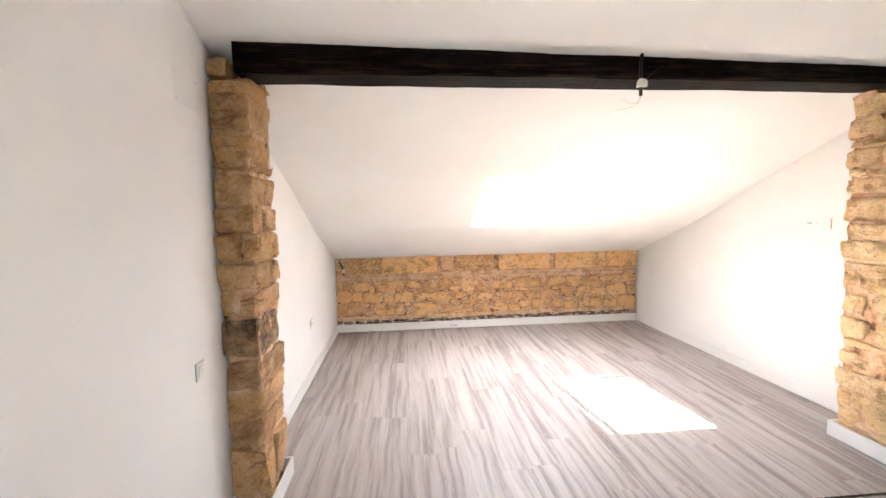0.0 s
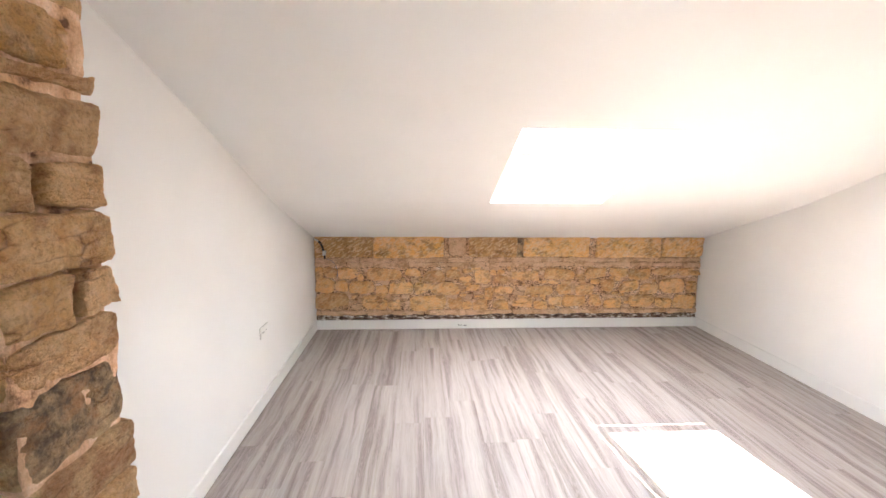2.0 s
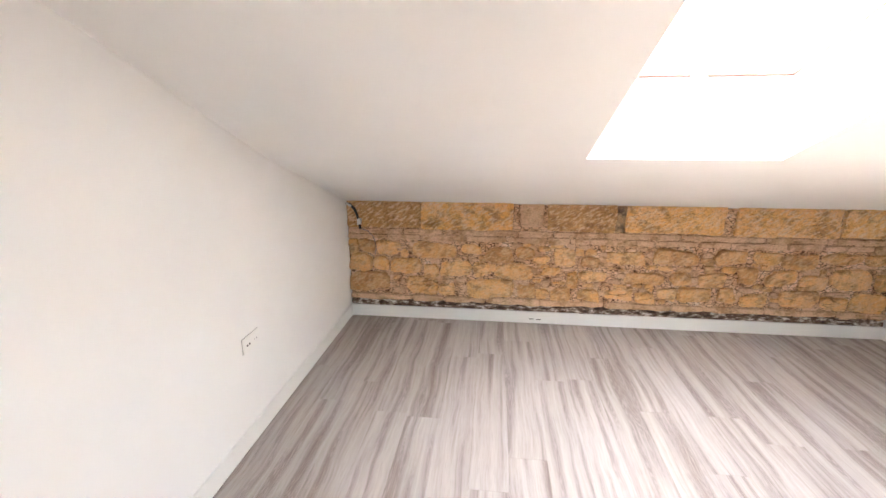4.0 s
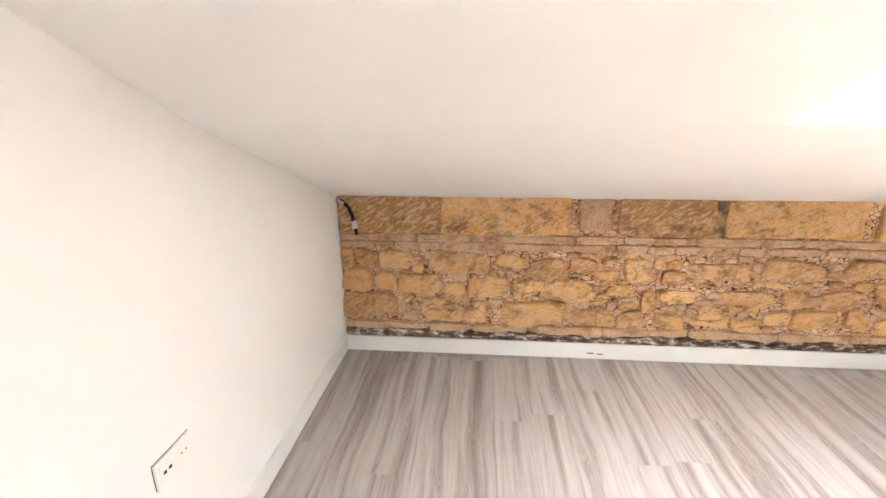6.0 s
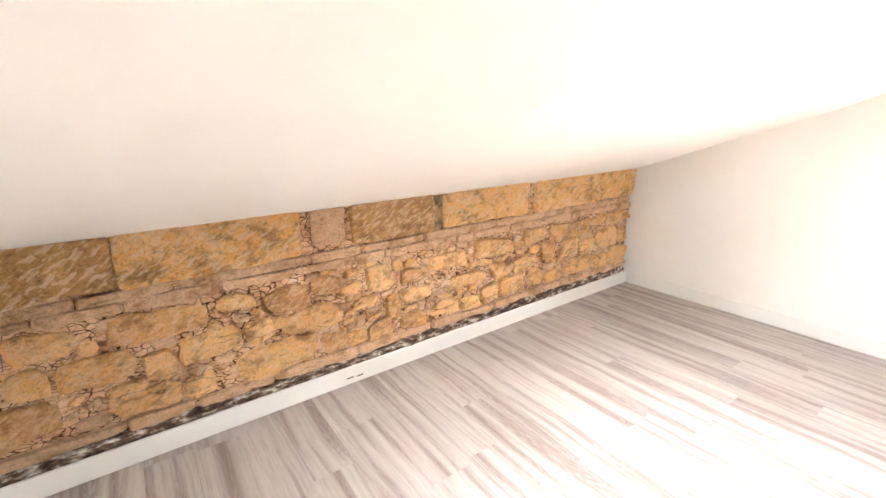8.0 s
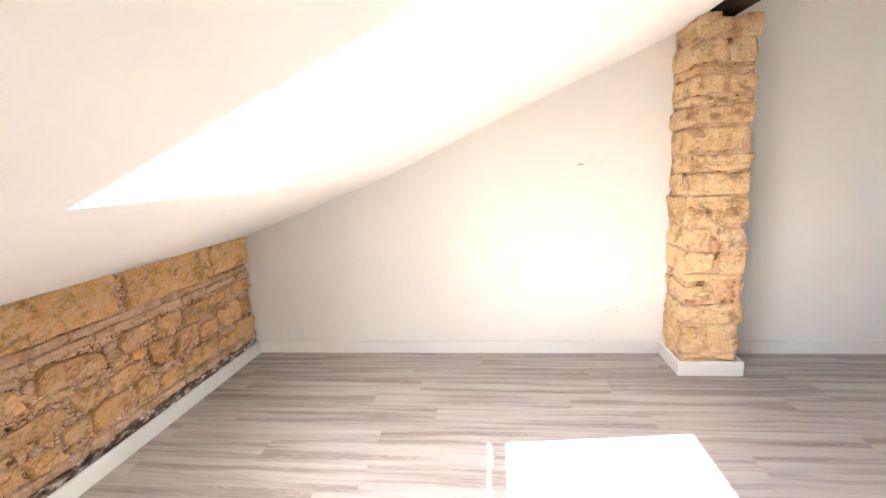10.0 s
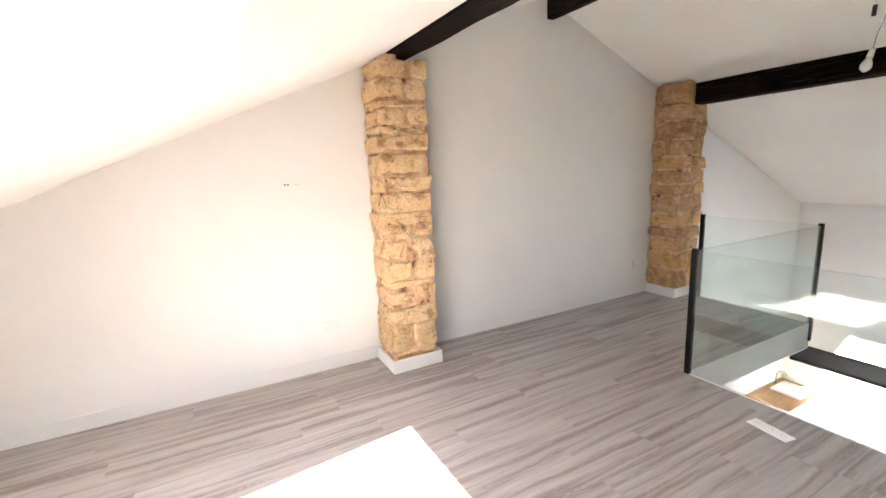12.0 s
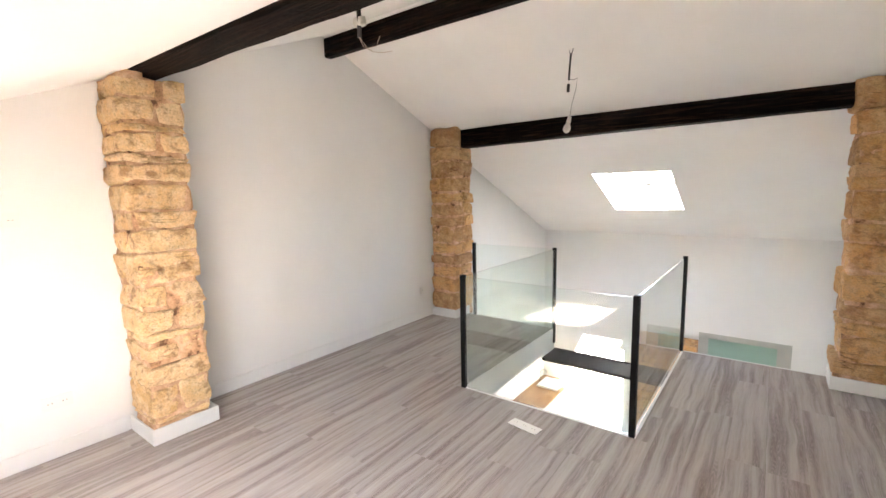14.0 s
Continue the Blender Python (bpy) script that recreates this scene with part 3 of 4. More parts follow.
thin = dict(cuts=6, power=10.0, amp=0.006, skew=0.006, spread=0.003)
slab_row(spans(-1.045, 3.275, 0.25, 0.7), 0.745, 0.797, 0.012, LEDGE, "", **thin)
slab_row(spans(-1.045, 3.275, 0.14, 0.5), 0.694, 0.745, 0.014, LEDGE, "", **thin)
slab_row(spans(-1.045, 3.275, 0.2, 0.6), 0.150, 0.205, 0.014, LEDGE, "", **thin)
part("footing", rough_block(-1.045, 3.275, FACE - 0.014, FACE + 0.08, 0.095, 0.150, cuts=40, power=14.0, amp=0.012, skew=0.002, spread=0.008), ROTTEN, wall_north, "crumbled dark footing flecked with plaster", smooth=True)

RUBBLE = [  # centre x, centre z, width, height of the stones, row by row
    [(-1.0, 0.655, 0.09, 0.06), (-1.0, 0.59, 0.09, 0.07), (-0.87, 0.63, 0.15, 0.09), (-0.68, 0.62, 0.23, 0.12), (-0.54, 0.585, 0.08, 0.09), (-0.47, 0.655, 0.1, 0.05),
     (-0.29, 0.61, 0.37, 0.13), (0.02, 0.63, 0.17, 0.09), (0.25, 0.59, 0.24, 0.13), (0.46, 0.61, 0.16, 0.08), (0.60, 0.56, 0.14, 0.08)],
    [(0.79, 0.58, 0.19, 0.16), (0.99, 0.545, 0.13, 0.07), (1.0, 0.63, 0.1, 0.05), (1.27, 0.59, 0.30, 0.13), (1.65, 0.61, 0.34, 0.12), (1.89, 0.64, 0.09, 0.05), (2.08, 0.61, 0.26, 0.12),
     (2.33, 0.63, 0.2, 0.09), (2.56, 0.61, 0.25, 0.12), (2.86, 0.63, 0.3, 0.10), (3.1, 0.62, 0.16, 0.1)],
    [(-0.94, 0.49, 0.2, 0.14), (-0.76, 0.48, 0.13, 0.13), (-0.53, 0.45, 0.29, 0.14), (-0.32, 0.44, 0.11, 0.12), (-0.11, 0.45, 0.26, 0.13), (0.11, 0.46, 0.14, 0.12), (0.38, 0.45, 0.32, 0.12),
     (0.68, 0.45, 0.15, 0.07), (0.85, 0.39, 0.11, 0.14), (1.04, 0.44, 0.2, 0.09), (1.44, 0.43, 0.32, 0.11)],
    [(1.71, 0.43, 0.16, 0.09), (1.95, 0.43, 0.2, 0.13), (2.21, 0.47, 0.17, 0.14), (2.45, 0.46, 0.2, 0.13), (2.96, 0.47, 0.28, 0.17), (2.69, 0.43, 0.2, 0.12), (3.19, 0.45, 0.12, 0.14)],
    [(-0.86, 0.315, 0.36, 0.17), (-0.4, 0.29, 0.28, 0.15), (-0.18, 0.27, 0.14, 0.1), (0.18, 0.28, 0.4, 0.16), (0.49, 0.27, 0.15, 0.13), (0.63, 0.255, 0.1, 0.09), (0.77, 0.27, 0.16, 0.12),
     (0.99, 0.26, 0.18, 0.11), (1.25, 0.28, 0.22, 0.1), (1.46, 0.26, 0.14, 0.09)],
    [(1.62, 0.3, 0.14, 0.1), (1.84, 0.29, 0.26, 0.13), (2.08, 0.30, 0.15, 0.12), (2.29, 0.27, 0.2, 0.12), (2.62, 0.30, 0.3, 0.13), (2.88, 0.27, 0.18, 0.11), (3.11, 0.29, 0.24, 0.15)]]
placed = [r for row in RUBBLE for r in row]
tries = 0
while tries < 5000:
    tries += 1
    w, h = rng.uniform(0.04, 0.12), rng.uniform(0.025, 0.06)
    x, z = rng.uniform(XL + 0.03, XR - 0.03), rng.uniform(0.225, 0.68)
    if all(abs(x - a) > (w + c) * 0.47 or abs(z - b) > (h + d) * 0.49 for a, b, c, d in placed):
        placed.append((x, z, w, h))
for x, z, w, h in placed:
    small = w * h < 0.006
    proud = rng.uniform(0.004, 0.012) if small else rng.uniform(0.012, 0.024)
    stones_on(wall_north, lambda box_: STONE if rng.random() < (0.55 if w * h < 0.006 else 1.0) else LEDGE,
              [(x - w / 2, x + w / 2, FACE - proud, FACE + 0.05, z - h / 2, z + h / 2)],
              cuts=5 if small else 10, power=6.0, amp=0.011, skew=0.008 if small else 0.02, spread=0.006, outline=5 if small else 8, chips=4)

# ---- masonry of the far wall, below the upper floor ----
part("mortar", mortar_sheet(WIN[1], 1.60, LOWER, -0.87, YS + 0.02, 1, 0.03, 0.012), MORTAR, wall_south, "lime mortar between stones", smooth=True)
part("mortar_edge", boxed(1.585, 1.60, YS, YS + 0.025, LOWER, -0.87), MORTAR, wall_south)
z = LOWER + 0.12
while z < -0.95:
    h = rng.uniform(0.12, 0.18)
    for a, b in spans(WIN[1] + 0.01, 1.60, 0.16, 0.4):
        stones_on(wall_south, lambda box_: STONE, [(a + 0.008, b - 0.008, YS - 0.03, YS + 0.045, z + 0.008, min(z + h, -0.87) - 0.006)], cuts=5, power=6.0, amp=0.010, skew=0.014)
    z += h


# ---- beams ----
def beam(name, x0, x1, y0, y1, z0, z1, label, worn=0.006, tilt=0.0, skew=0.0):
    """A hewn beam: long box with wavy edges and shakes."""
    bm = bmesh.new()
    n = int((x1 - x0) / 0.06)
    prof = []
    for y, z, u in ((y0, z0, 0), (y1, z0, 1), (y1, z1, 2), (y0, z1, 3)):
        prof.append((y, z))
    r = 0.012
    ring = [(y0 + r, z0), (y1 - r, z0), (y1, z0 + r), (y1, (z0 + z1) / 2), (y1, z1), (y0, z1), (y0, (z0 + z1) / 2), (y0, z0 + r)]
    rings = []
    for i in range(n + 1):
        x = x0 + (x1 - x0) * i / n
        rings.append([bm.verts.new((x, y + skew * (x - x0) + worn * noise.noise(Vector((x * 2.2, y * 20, z * 20))) + worn * 0.5 * noise.noise(Vector((x * 11, y * 30, z * 9))),
                                    z + (worn * noise.noise(Vector((x * 2.4, y * 17, z * 23 + 5))) if z < z1 - 0.001 else 0) + tilt * ((x - x0) / (x1 - x0) - 0.5))) for y, z in ring])
    for p, q in zip(rings, rings[1:]):
        for j in range(8):
            bm.faces.new((p[j], p[(j + 1) % 8], q[(j + 1) % 8], q[j]))
    bm.faces.new(rings[0][::-1])
    bm.faces.new(rings[-1])
    return structure(name, bm, BEAM, label, "beam")


beam("ceiling_beam", -0.90, 3.16, 2.190, 2.420, 2.347, 2.52, "black-brown hewn timber beam resting on two stone piers", 0.010, 0.0, 0.036)
beam("ridge_beam", XL, XR, 0.70, 0.785, 2.862, 3.03, "straight black ridge beam under the roof's apex", 0.002)
beam("ceiling_beam", -0.65, 2.855, -1.02, -0.86, 2.127, 2.337, "black timber beam over the stairwell between stone piers", 0.004, -0.055)


# ---- roof windows ----
def sloped(bm, x0, x1, y0, y1, d0, d1):
    """A block that follows the roof's slope, d0 to d1 above the ceiling."""
    low = [(x, y, ceil_z(y) + d0) for x, y in ((x0, y0), (x1, y0), (x1, y1), (x0, y1))]
    return prism(bm, low, [(x, y, z + d1 - d0) for x, y, z in low])


def frame_bars(x0, x1, y0, y1, d0, d1, w):
    bm = bmesh.new()
    sloped(bm, x0, x1, y0, y0 + w, d0, d1)
    sloped(bm, x0, x1, y1 - w, y1, d0, d1)
    sloped(bm, x0, x0 + w, y0 + w, y1 - w, d0, d1)
    sloped(bm, x1 - w, x1, y0 + w, y1 - w, d0, d1)
    return bm


def roof_window(name, hole, label, low_y):
    x0, x1, y0, y1 = hole
    top = tagged(new(name), label, "roof window", kind="structure")
    e = 0.002
    part("window_frame", frame_bars(x0 + e, x1 - e, y0 + e, y1 - e, ROOF + 0.001, ROOF + 0.08, 0.018), TRIM, top)
    part("sash", frame_bars(x0 + 0.024, x1 - 0.024, y0 + 0.024, y1 - 0.024, ROOF + 0.02, ROOF + 0.07, 0.03), TRIM, top)
    pane = part("pane", sloped(bmesh.new(), x0 + 0.052, x1 - 0.052, y0 + 0.052, y1 - 0.052, ROOF + 0.04, ROOF + 0.048), CLEAR, top)
    pane.visible_shadow = False
    part("gasket", frame_bars(x0 + 0.046, x1 - 0.046, y0 + 0.046, y1 - 0.046, ROOF + 0.012, ROOF + 0.0195, 0.008), PINE, top, "thin brown gasket line")
    bm = bmesh.new()
    side = -1 if low_y == y1 else 1
    yy = low_y + side * 0.055
    box(bm, (x0 + x1) / 2 - 0.035, (x0 + x1) / 2 + 0.035, yy - 0.008, yy + 0.008, ceil_z(yy) + ROOF - 0.012, ceil_z(yy) + ROOF + 0.02, 0.003)
    box(bm, (x0 + x1) / 2 - 0.006, (x0 + x1) / 2 + 0.03, yy - 0.012, yy - 0.004, ceil_z(yy) + ROOF - 0.03, ceil_z(yy) + ROOF - 0.012, 0.002)
    part("handle", bm, CHROME, top, "small metal latch")
    # area lamp added just above the pane to strengthen the sky's light
    lamp = bpy.data.lights.new("skylight", "AREA")
    lamp.shape, lamp.size, lamp.size_y = "RECTANGLE", x1 - x0 - 0.06, y1 - y0 - 0.04
    lamp.energy, lamp.color = SKYLIGHT[name], (1.0, 0.95, 0.88)
    yc = (y0 + y1) / 2
    eye = ((x0 + x1) / 2, yc, ceil_z(yc) + ROOF + 0.11)
    new("skylight", lamp).matrix_basis = pose(*eye, math.degrees(math.atan2(ceil_z(y1) - ceil_z(y0), y1 - y0)))


roof_window("window_1", SKY_N, "white framed roof window in the sloping ceiling", SKY_N[3])
roof_window("window_2", SKY_S, "white framed roof window over the stairwell", SKY_S[2])


# ---- window and fittings of the storey below ----
win = tagged(new("window_3"), "tall pale grey framed window with a green sheet behind the glass", "window", kind="structure")
bm = bmesh.new()
box(bm, WIN[0], WIN[0] + 0.08, YS - 0.06, YS + 0.004, WIN[2], WIN[3])
box(bm, WIN[1] - 0.08, WIN[1], YS - 0.06, YS + 0.004, WIN[2], WIN[3])
box(bm, WIN[0] + 0.08, WIN[1] - 0.08, YS - 0.06, YS + 0.004, WIN[3] - 0.055, WIN[3])
part("window_frame", bm, GREY_FRAME, win)
bm = bmesh.new()
box(bm, WIN[0] + 0.08, WIN[0] + 0.17, YS - 0.06, YS - 0.015, WIN[2], WIN[3] - 0.055, 0.004)
box(bm, WIN[1] - 0.13, WIN[1] - 0.08, YS - 0.06, YS - 0.015, WIN[2], WIN[3] - 0.055, 0.004)
box(bm, WIN[0] + 0.17, WIN[1] - 0.13, YS - 0.06, YS - 0.015, WIN[3] - 0.09, WIN[3] - 0.055, 0.004)
part("sash", bm, GREY_FRAME, win)
part("pane", boxed(WIN[0] + 0.17, WIN[1] - 0.13, YS - 0.045, YS - 0.039, WIN[2], WIN[3] - 0.09), CLEAR, win).visible_shadow = False
# green sheet added behind the glass in place of the green view outside
part("backing", boxed(WIN[0] + 0.002, WIN[1] - 0.002, YS - 0.10, YS - 0.09, WIN[2], WIN[3]), TEAL, win, "plain green sheet in place of the view outside")

door = tagged(new("door_1"), "white framed glazed balcony door of the storey below", "door", kind="structure")
bm = bmesh.new()
box(bm, DOOR[0], DOOR[0] + 0.05, YS - 0.10, YS - 0.04, DOOR[2], DOOR[3])
box(bm, DOOR[1] - 0.05, DOOR[1], YS - 0.10, YS - 0.04, DOOR[2], DOOR[3])
box(bm, DOOR[0] + 0.05, DOOR[1] - 0.05, YS - 0.10, YS - 0.04, DOOR[3] - 0.05, DOOR[3])
box(bm, DOOR[0] + 0.05, DOOR[1] - 0.05, YS - 0.10, YS - 0.04, DOOR[2], DOOR[2] + 0.07)
part("door_frame", bm, TRIM, door)
part("pane", boxed(DOOR[0] + 0.05, DOOR[1] - 0.05, YS - 0.075, YS - 0.069, DOOR[2] + 0.07, DOOR[3] - 0.05), CLEAR, door).visible_shadow = False
bm = bmesh.new()
box(bm, DOOR[1] + 0.001, DOOR[1] + 0.07, YS, YS + 0.015, LOWER, DOOR[3] + 0.07)
box(bm, DOOR[0] - 0.07, DOOR[0] - 0.001, YS, YS + 0.015, LOWER, DOOR[3] + 0.07)
part("casing", bm, TRIM, door)

counter = tagged(new("kitchen_base_cabinet"), "white kitchen base cabinet run under the wooden worktop", "cabinet")
part("body", boxed(2.74, XR - 0.005, YS + 0.01, -1.9, LOWER + 0.1, -2.14), PLASTIC, counter)
part("plinth", boxed(2.79, XR - 0.02, YS + 0.02, -1.92, LOWER, LOWER + 0.1), PLASTIC, counter)
for i in range(4):
    part("door", boxed(2.721, 2.74, YS + 0.02 + i * 0.595, YS + 0.605 + i * 0.595, LOWER + 0.11, -2.15, bevel=0.002), PLASTIC, counter)
top = structure("worktop", boxed(2.69, XR - 0.002, YS + 0.002, -1.88, -2.14, -2.10, bevel=0.003), BLOCK, "oiled wooden butcher block kitchen worktop", "worktop")
sink = tagged(new("kitchen_sink"), "white ceramic sink set into the wooden worktop", "sink")
sx0, sx1, sy0, sy1 = 2.76, 3.16, -4.16, -3.72
bm = bmesh.new()
for a in ((sx0, sx1, sy0, sy0 + 0.03), (sx0, sx1, sy1 - 0.03, sy1), (sx0, sx0 + 0.03, sy0 + 0.03, sy1 - 0.03), (sx1 - 0.06, sx1, sy0 + 0.03, sy1 - 0.03)):
    box(bm, *a, -2.10, -2.065, 0.004)
part("rim", bm, TRIM, sink)
part("bowl", boxed(sx0 + 0.03, sx1 - 0.06, sy0 + 0.03, sy1 - 0.03, -2.10, -2.094), PLASTIC, sink)
tap = tagged(new("kitchen_tap"), "chrome kitchen tap behind the white sink", "tap")
part("spout", tube(bmesh.new(), [(3.19, -3.94, -2.10), (3.19, -3.94, -1.90), (3.17, -3.94, -1.85), (3.12, -3.94, -1.83), (3.06, -3.94, -1.85), (3.05, -3.94, -1.88)], 0.012, 10), CHROME, tap, smooth=True)
part("lever", tube(bmesh.new(), [(3.19, -3.92, -2.04), (3.19, -3.86, -2.01)], 0.008), CHROME, tap, smooth=True)

bm = boxed(HOLE[0] + 0.001, HOLE[1] - 0.001, -1.055, -0.72, -0.275, -0.245, bevel=0.003)
plate = tagged(new("stair_landing"), "black steel stair plate spanning the floor opening", "landing")
part("plate", bm, STEEL, plate)
part("lip", boxed(HOLE[0] + 0.001, HOLE[1] - 0.001, -1.062, -1.056, -0.30, -0.23), STEEL, plate)

# ---- edge of the opening and the glass balustrade ----
x0, x1, y0, y1 = HOLE
bm = bmesh.new()
box(bm, x0, x1, y1, y1 + 0.018, TOPZ, 0.002)
box(bm, x1, x1 + 0.018, y0, y1 + 0.018, TOPZ, 0.002)
box(bm, x0 - 0.018, x0, y0, y1 + 0.018, TOPZ, 0.002)
box(bm, XL + 0.4, x0 - 0.018, y0 - 0.004, y0 + 0.012, TOPZ, 0.002)
box(bm, x1 + 0.018, XR - 0.37, y0 - 0.004, y0 + 0.012, TOPZ, 0.002)
structure("trim", bm, TRIM, "thin white edging round the floor opening", "trim")

rail = tagged(new("glass_balustrade"), "clear glass balustrade on slim black posts round the stair opening", "balustrade")
P1, P2, P3, P4, P5 = (1.722, 0.797), (0.425, 0.797), (0.424, -1.045), (1.728, -1.045), (2.80, -1.05)


def post(p, z0):
    x, y = p
    bm = bmesh.new()
    box(bm, x - 0.019, x + 0.019, y - 0.019, y + 0.019, z0, 0.932, 0.002)
    part("post", bm, STEEL, rail, "slim black steel post")


for p, z0 in ((P1, 0.002), (P2, 0.002), (P3, 0.002), (P4, -0.17), (P5, 0.002)):
    post(p, z0)


def panel(a, b):
    bm = bmesh.new()
    (ax, ay), (bx, by) = a, b
    if abs(ay - by) < 0.02:
        l, r = sorted((ax, bx))
        box(bm, l + 0.021, r - 0.021, ay - 0.005, ay + 0.005, 0.012, 0.918, 0.001)
    else:
        l, r = sorted((ay, by))
        box(bm, ax - 0.005, ax + 0.005, l + 0.021, r - 0.021, 0.012, 0.918, 0.001)
    part("glass_panel", bm, GLASS, rail, "clear green-edged glass panel").visible_shadow = False


for a, b in ((P1, P2), (P2, P3), (P1, P4), (P4, P5)):
    panel(a, b)


# ---- sockets and switches ----
def plate_of(name, label, category, gangs, place, turn, upright=False, kind="socket"):
    """A wall plate lying in the XY plane, facing +z, then posed."""
    g = 0.071
    w, h = g * (gangs - 1) + 0.082, 0.085
    top = new(name)
    top.matrix_basis = place
    tagged(top, label, category)
    part("plate", boxed(-w / 2, w / 2, -h / 2, h / 2, 0.0012, 0.009, bevel=0.0025), PLASTIC, top)
    # dark sheet behind the plate, drawing its shadow line in colour
    part("shadow_sheet", boxed(-w / 2 + 0.001, w / 2 - 0.001, -h / 2 + 0.001, h / 2 - 0.001, 0, 0.0012), DARK, top)
    for i in range(gangs):
        cx = (i - (gangs - 1) / 2) * g
        what = kind[i] if isinstance(kind, list) else kind
        if what == "socket":
            bm = bmesh.new()
            tube(bm, [(cx, 0, 0.0085), (cx, 0, 0.0105)], 0.021, 20)
            ring = part("socket", bm, PLASTIC, top)
            bm = bmesh.new()
            for sx in (-0.0095, 0.0095):
                tube(bm, [(cx + sx, 0, 0.0106), (cx + sx, 0, 0.0112)], 0.0028, 8)
            part("holes", bm, DARK, ring)
            part("inset", boxed(cx - 0.028, cx + 0.028, -0.0275, 0.0275, 0.009, 0.0096, bevel=0.0002), PLASTIC, top)
        elif what == "data":
            part("data_port", boxed(cx - 0.0275, cx + 0.0275, -0.0275, 0.0275, 0.009, 0.0115, bevel=0.001), PLASTIC, top)
            bm = bmesh.new()
            box(bm, cx - 0.016, cx - 0.004, -0.006, 0.004, 0.0115, 0.012)
            box(bm, cx + 0.005, cx + 0.017, -0.006, 0.004, 0.0115, 0.012)
            part("port_opening", bm, DARK, top)
        else:
            part("rocker", boxed(cx - 0.0275, cx - 0.0006, -0.0275, 0.0275, 0.009, 0.013, bevel=0.001), PLASTIC, top)
            part("rocker", boxed(cx + 0.0006, cx + 0.0275, -0.0275, 0.0275, 0.009, 0.013, bevel=0.001), PLASTIC, top)
    return top


EAST = lambda y, z: Matrix.Translation((XR - 0.0005, y, z)) @ pose(0, 0, 0, 90, 0, -90)
WEST = lambda y, z: Matrix.Translation((XL + 0.0005, y, z)) @ pose(0, 0, 0, 90, 0, 90)
plate_of("wall_socket", "white triple plate with data port and two sockets, at eye height", "socket", 3, EAST(3.165, 1.48), 0, kind=["data", "socket", "socket"])
plate_of("wall_socket", "white double power socket above the skirting", "socket", 2, EAST(3.005, 0.35), 0)
plate_of("wall_socket", "white power socket on the gable wall near the shaded pier", "socket", 1, EAST(-0.56, 0.355), 0)
plate_of("wall_socket", "white plate with data port and socket, low on the wall", "socket", 2, WEST(4.35, 0.545), 0, kind=["data", "socket"])
plate_of("light_switch", "white square light switch on the painted wall", "switch", 1, WEST(1.94, 0.925), 0, kind="rocker")
plate_of("floor_socket_strip", "white triple socket plate lying loose on the laminate floor", "socket", 3,
         Matrix.Translation((1.043, 1.077, 0.001)) @ pose(0, 0, 0, 0, 0, -8.5), 0)

cover = tagged(new("junction_box_cover"), "white square blanking cover with four screws on the painted wall", "junction box cover")
cover.matrix_basis = WEST(1.99, 2.205)
bm = boxed(-0.113, 0.113, -0.075, 0.075, 0.0, 0.0025, bevel=0.0008)
part("plate", bm, WALL, cover)
for a in (-0.095, 0.095):
    for b in (-0.058, 0.058):
        screw = part("screw", tube(bmesh.new(), [(a, b, 0.0025), (a, b, 0.0032)], 0.003, 10), CHROME, cover, smooth=True)
        part("slot", boxed(a - 0.003, a + 0.003, b - 0.0008, b + 0.0008, 0.0032, 0.0035), DARK, screw)

bm = bmesh.new()
box(bm, 0.52, 0.56, YN - 0.0175, YN - 0.0155, 0.038, 0.044)
box(bm, 0.58, 0.62, YN - 0.0175, YN - 0.0155, 0.034, 0.040)
structure("trim", bm, DARK, "small dark nicks in the white skirting", "trim")

# ---- cables and bulbs ----
cord = tagged(new("hanging_cable"), "black cable end with white connector hanging before the beam", "cable")
cx, cy = 1.243, 2.25
part("hook", tube(bmesh.new(), [(cx + 0.025, cy, 2.515), (cx + 0.02, cy - 0.01, 2.49), (cx, cy - 0.01, 2.485), (cx - 0.012, cy, 2.50)], 0.006), CABLE, cord, smooth=True)
part("sleeve", tube(bmesh.new(), [(cx + 0.004, cy, 2.50), (cx, cy, 2.42), (cx - 0.002, cy, 2.33), (cx, cy, 2.25)], 0.0095, 10), CABLE, cord, smooth=True)
bm = rough_block(cx - 0.028, cx + 0.026, cy - 0.018, cy + 0.014, 2.295, 2.34, cuts=4, power=8, amp=0.006, skew=0.006)
part("connector", bm, TAPE, cord, "white connector block")
part("wire", tube(bmesh.new(), [(cx, cy, 2.25), (cx - 0.01, cy - 0.01, 2.215), (cx - 0.06, cy - 0.02, 2.185), (cx - 0.12, cy - 0.02, 2.170), (cx - 0.165, cy - 0.02, 2.168)], 0.0012, 5), COPPER, cord)
part("wire", tube(bmesh.new(), [(cx, cy, 2.25), (cx - 0.03, cy - 0.015, 2.205), (cx - 0.08, cy - 0.02, 2.205), (cx - 0.11, cy - 0.01, 2.235)], 0.0012, 5), COPPER, cord)
part("wire", tube(bmesh.new(), [(cx, cy - 0.01, 2.32), (cx + 0.03, cy - 0.05, 2.35), (cx + 0.05, cy - 0.08, 2.37)], 0.0015, 5), CABLE, cord)

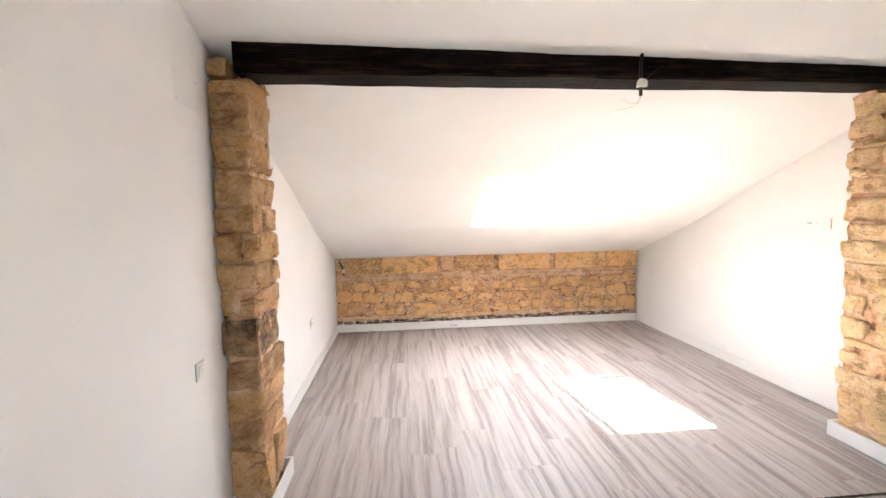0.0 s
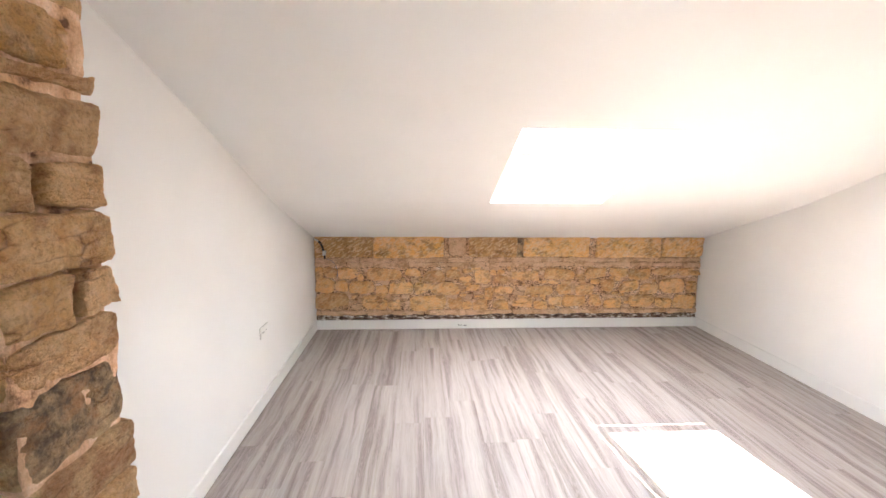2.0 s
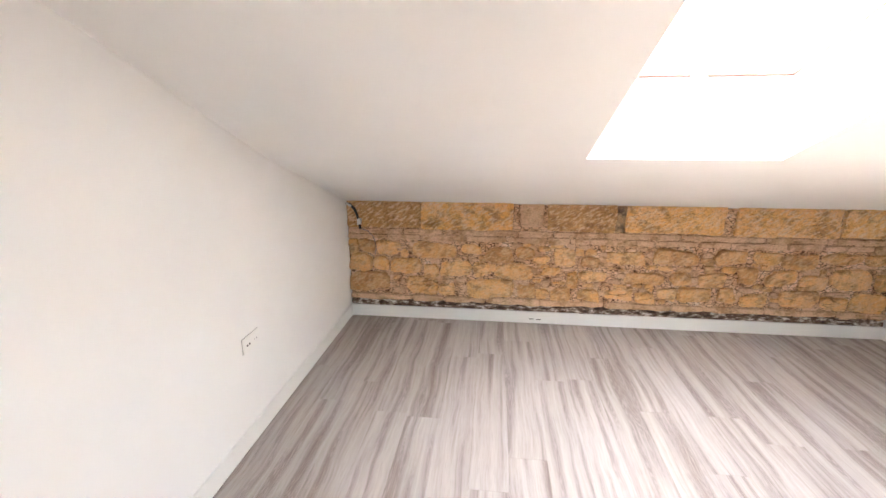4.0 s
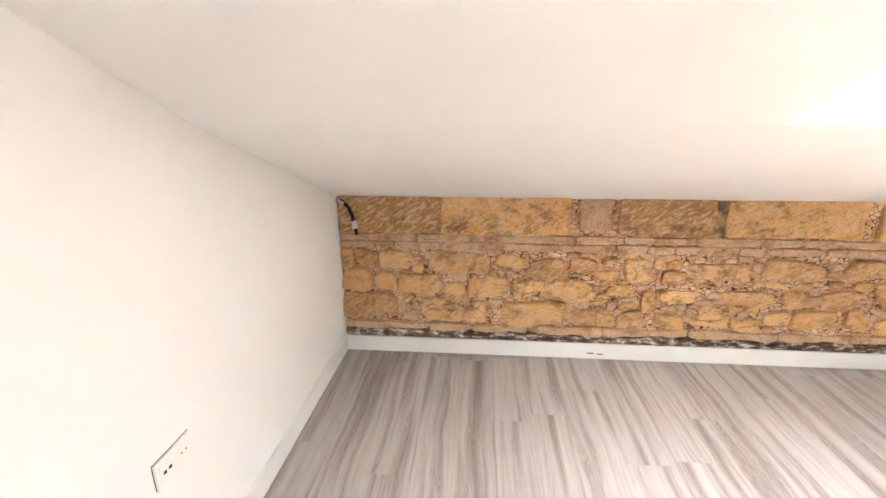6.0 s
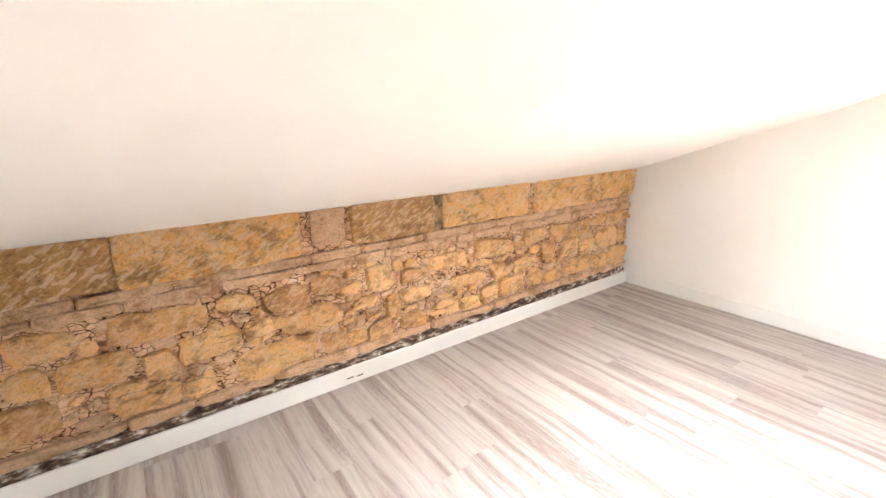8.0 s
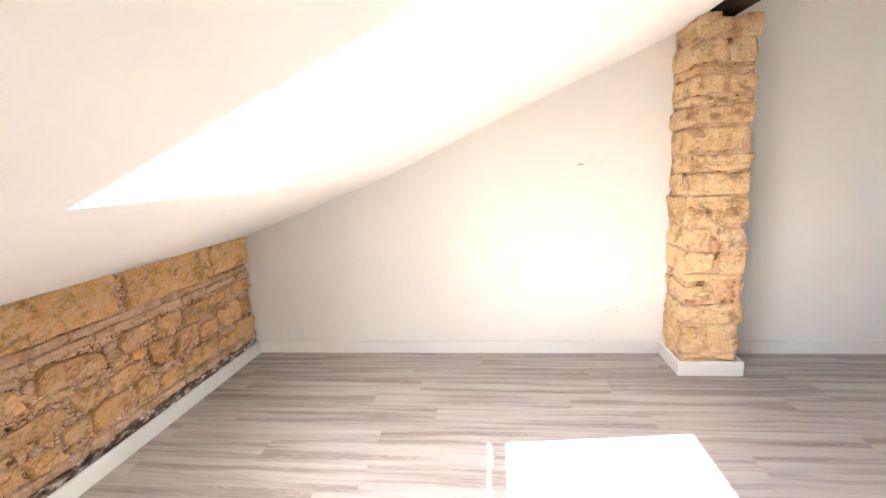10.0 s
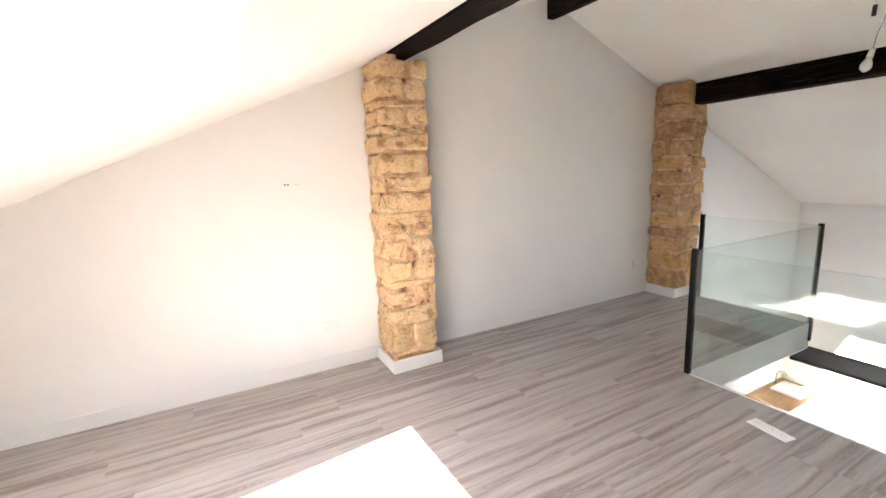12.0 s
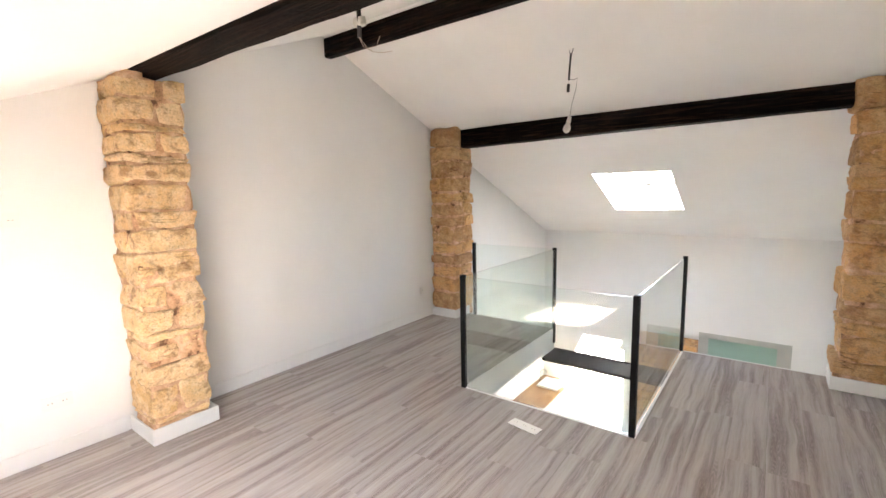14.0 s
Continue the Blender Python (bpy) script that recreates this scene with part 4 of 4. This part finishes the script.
pend = tagged(new("pendant_bulb"), "bare opal bulb on a thin wire below a black cable sleeve", "pendant lamp")
px_, py_ = 1.165, 0.03
part("hook", tube(bmesh.new(), [(px_ - 0.02, py_, 2.70), (px_ - 0.01, py_, 2.665), (px_ + 0.01, py_, 2.665), (px_ + 0.015, py_, 2.69)], 0.003), CABLE, pend, smooth=True)
part("sleeve", tube(bmesh.new(), [(px_, py_, 2.665), (px_ + 0.008, py_, 2.56), (px_ + 0.014, py_, 2.46)], 0.008, 10), CABLE, pend, smooth=True)
part("connector", tube(bmesh.new(), [(px_ + 0.016, py_, 2.43), (px_ + 0.018, py_, 2.368)], 0.012, 10), CABLE, pend, smooth=True)
part("wire", tube(bmesh.new(), [(px_ + 0.014, py_, 2.46), (px_ + 0.016, py_, 2.43)], 0.003, 6), TAPE, pend)
part("wire", tube(bmesh.new(), [(px_ + 0.014, py_, 2.47), (px_ - 0.03, py_, 2.455), (px_ - 0.055, py_, 2.47), (px_ - 0.05, py_, 2.40), (px_ - 0.01, py_, 2.25), (px_, py_, 2.17)], 0.0016, 5), CABLE, pend)
t = Vector((0.25, 0, -1)).normalized()
p0 = Vector((px_, py_, 2.175))
part("lampholder", tube(bmesh.new(), [p0, p0 + t * 0.05], [0.015, 0.018], 14), TAPE, pend, smooth=True)
part("bulb", tube(bmesh.new(), [p0 + t * k for k in (0.05, 0.062, 0.080, 0.100, 0.118, 0.130, 0.136)], [0.014, 0.018, 0.027, 0.031, 0.027, 0.015, 0.004], 18), BULB, pend, smooth=True)

loose = tagged(new("loose_cable"), "black cable end hanging over the stone in the wall corner", "cable")
part("sleeve", tube(bmesh.new(), [(-1.035, 5.955, 1.0), (-1.0, 5.94, 0.995), (-0.96, 5.93, 0.96), (-0.94, 5.93, 0.91), (-0.932, 5.932, 0.87)], 0.011, 10), CABLE, loose, smooth=True)
part("tip", tube(bmesh.new(), [(-0.925, 5.935, 0.835), (-0.922, 5.937, 0.79)], 0.010, 10), CABLE, loose, smooth=True)
part("connector", rough_block(-0.948, -0.908, 5.917, 5.942, 0.825, 0.885, cuts=4, power=8, amp=0.004, skew=0.006), TAPE, loose, "white connector block")
part("paper", tube(bmesh.new(), [(-1.03, 5.945, 1.002), (-0.985, 5.925, 0.985)], 0.010, 6), TAPE, loose)
part("wire", tube(bmesh.new(), [(-0.92, 5.937, 0.79), (-0.86, 5.94, 0.775), (-0.81, 5.94, 0.72), (-0.79, 5.94, 0.64), (-0.80, 5.95, 0.57)], 0.002, 5), BLUE, loose)

# ---- floor boards, each a plank of its own ----
PW, PL, GAP = 0.1923, 1.285, 0.0004
boards = {}


def board(x0, x1, y0, y1):
    key = (round(x1 - x0, 5), round(y1 - y0, 5))
    if key not in boards:
        w, l = key
        bm = boxed(-w / 2 + GAP, w / 2 - GAP, -l / 2 + GAP, l / 2 - GAP, -0.008, 0.0)
        me = bpy.data.meshes.new("plank")
        bm.to_mesh(me)
        bm.free()
        me.materials.append(FLOOR)
        boards[key] = me
    ob = new("plank", boards[key])
    ob.location = ((x0 + x1) / 2, (y0 + y1) / 2, 0)
    ob.parent = floor


def lay(x0, x1, lo, hi, phase):
    y = lo - phase
    while y < hi - 0.001:
        a, b = max(y, lo), min(y + PL, hi)
        if b - a > 0.02:
            board(x0, x1, a, b)
        y += PL


x = XL
i = 0
prng = random.Random(3)
while x < XR - 0.001:
    xe = min(x + PW, XR)
    phase = prng.uniform(0.0, PL)
    hx0, hx1, hy0, hy1 = HOLE[0] - 0.018, HOLE[1] + 0.018, HOLE[2], HOLE[3] + 0.018
    lo_edge = EDGE + 0.012
    if xe <= hx0 or x >= hx1:
        lay(x, xe, lo_edge, YN - 0.002, phase)
    else:
        lay(x, xe, hy1, YN - 0.002, (phase + (hy1 - lo_edge)) % PL)
        if x < hx0:
            lay(x, hx0, lo_edge, hy1, phase)
        if xe > hx1:
            lay(hx1, xe, lo_edge, hy1, phase)
    x = xe
    i += 1
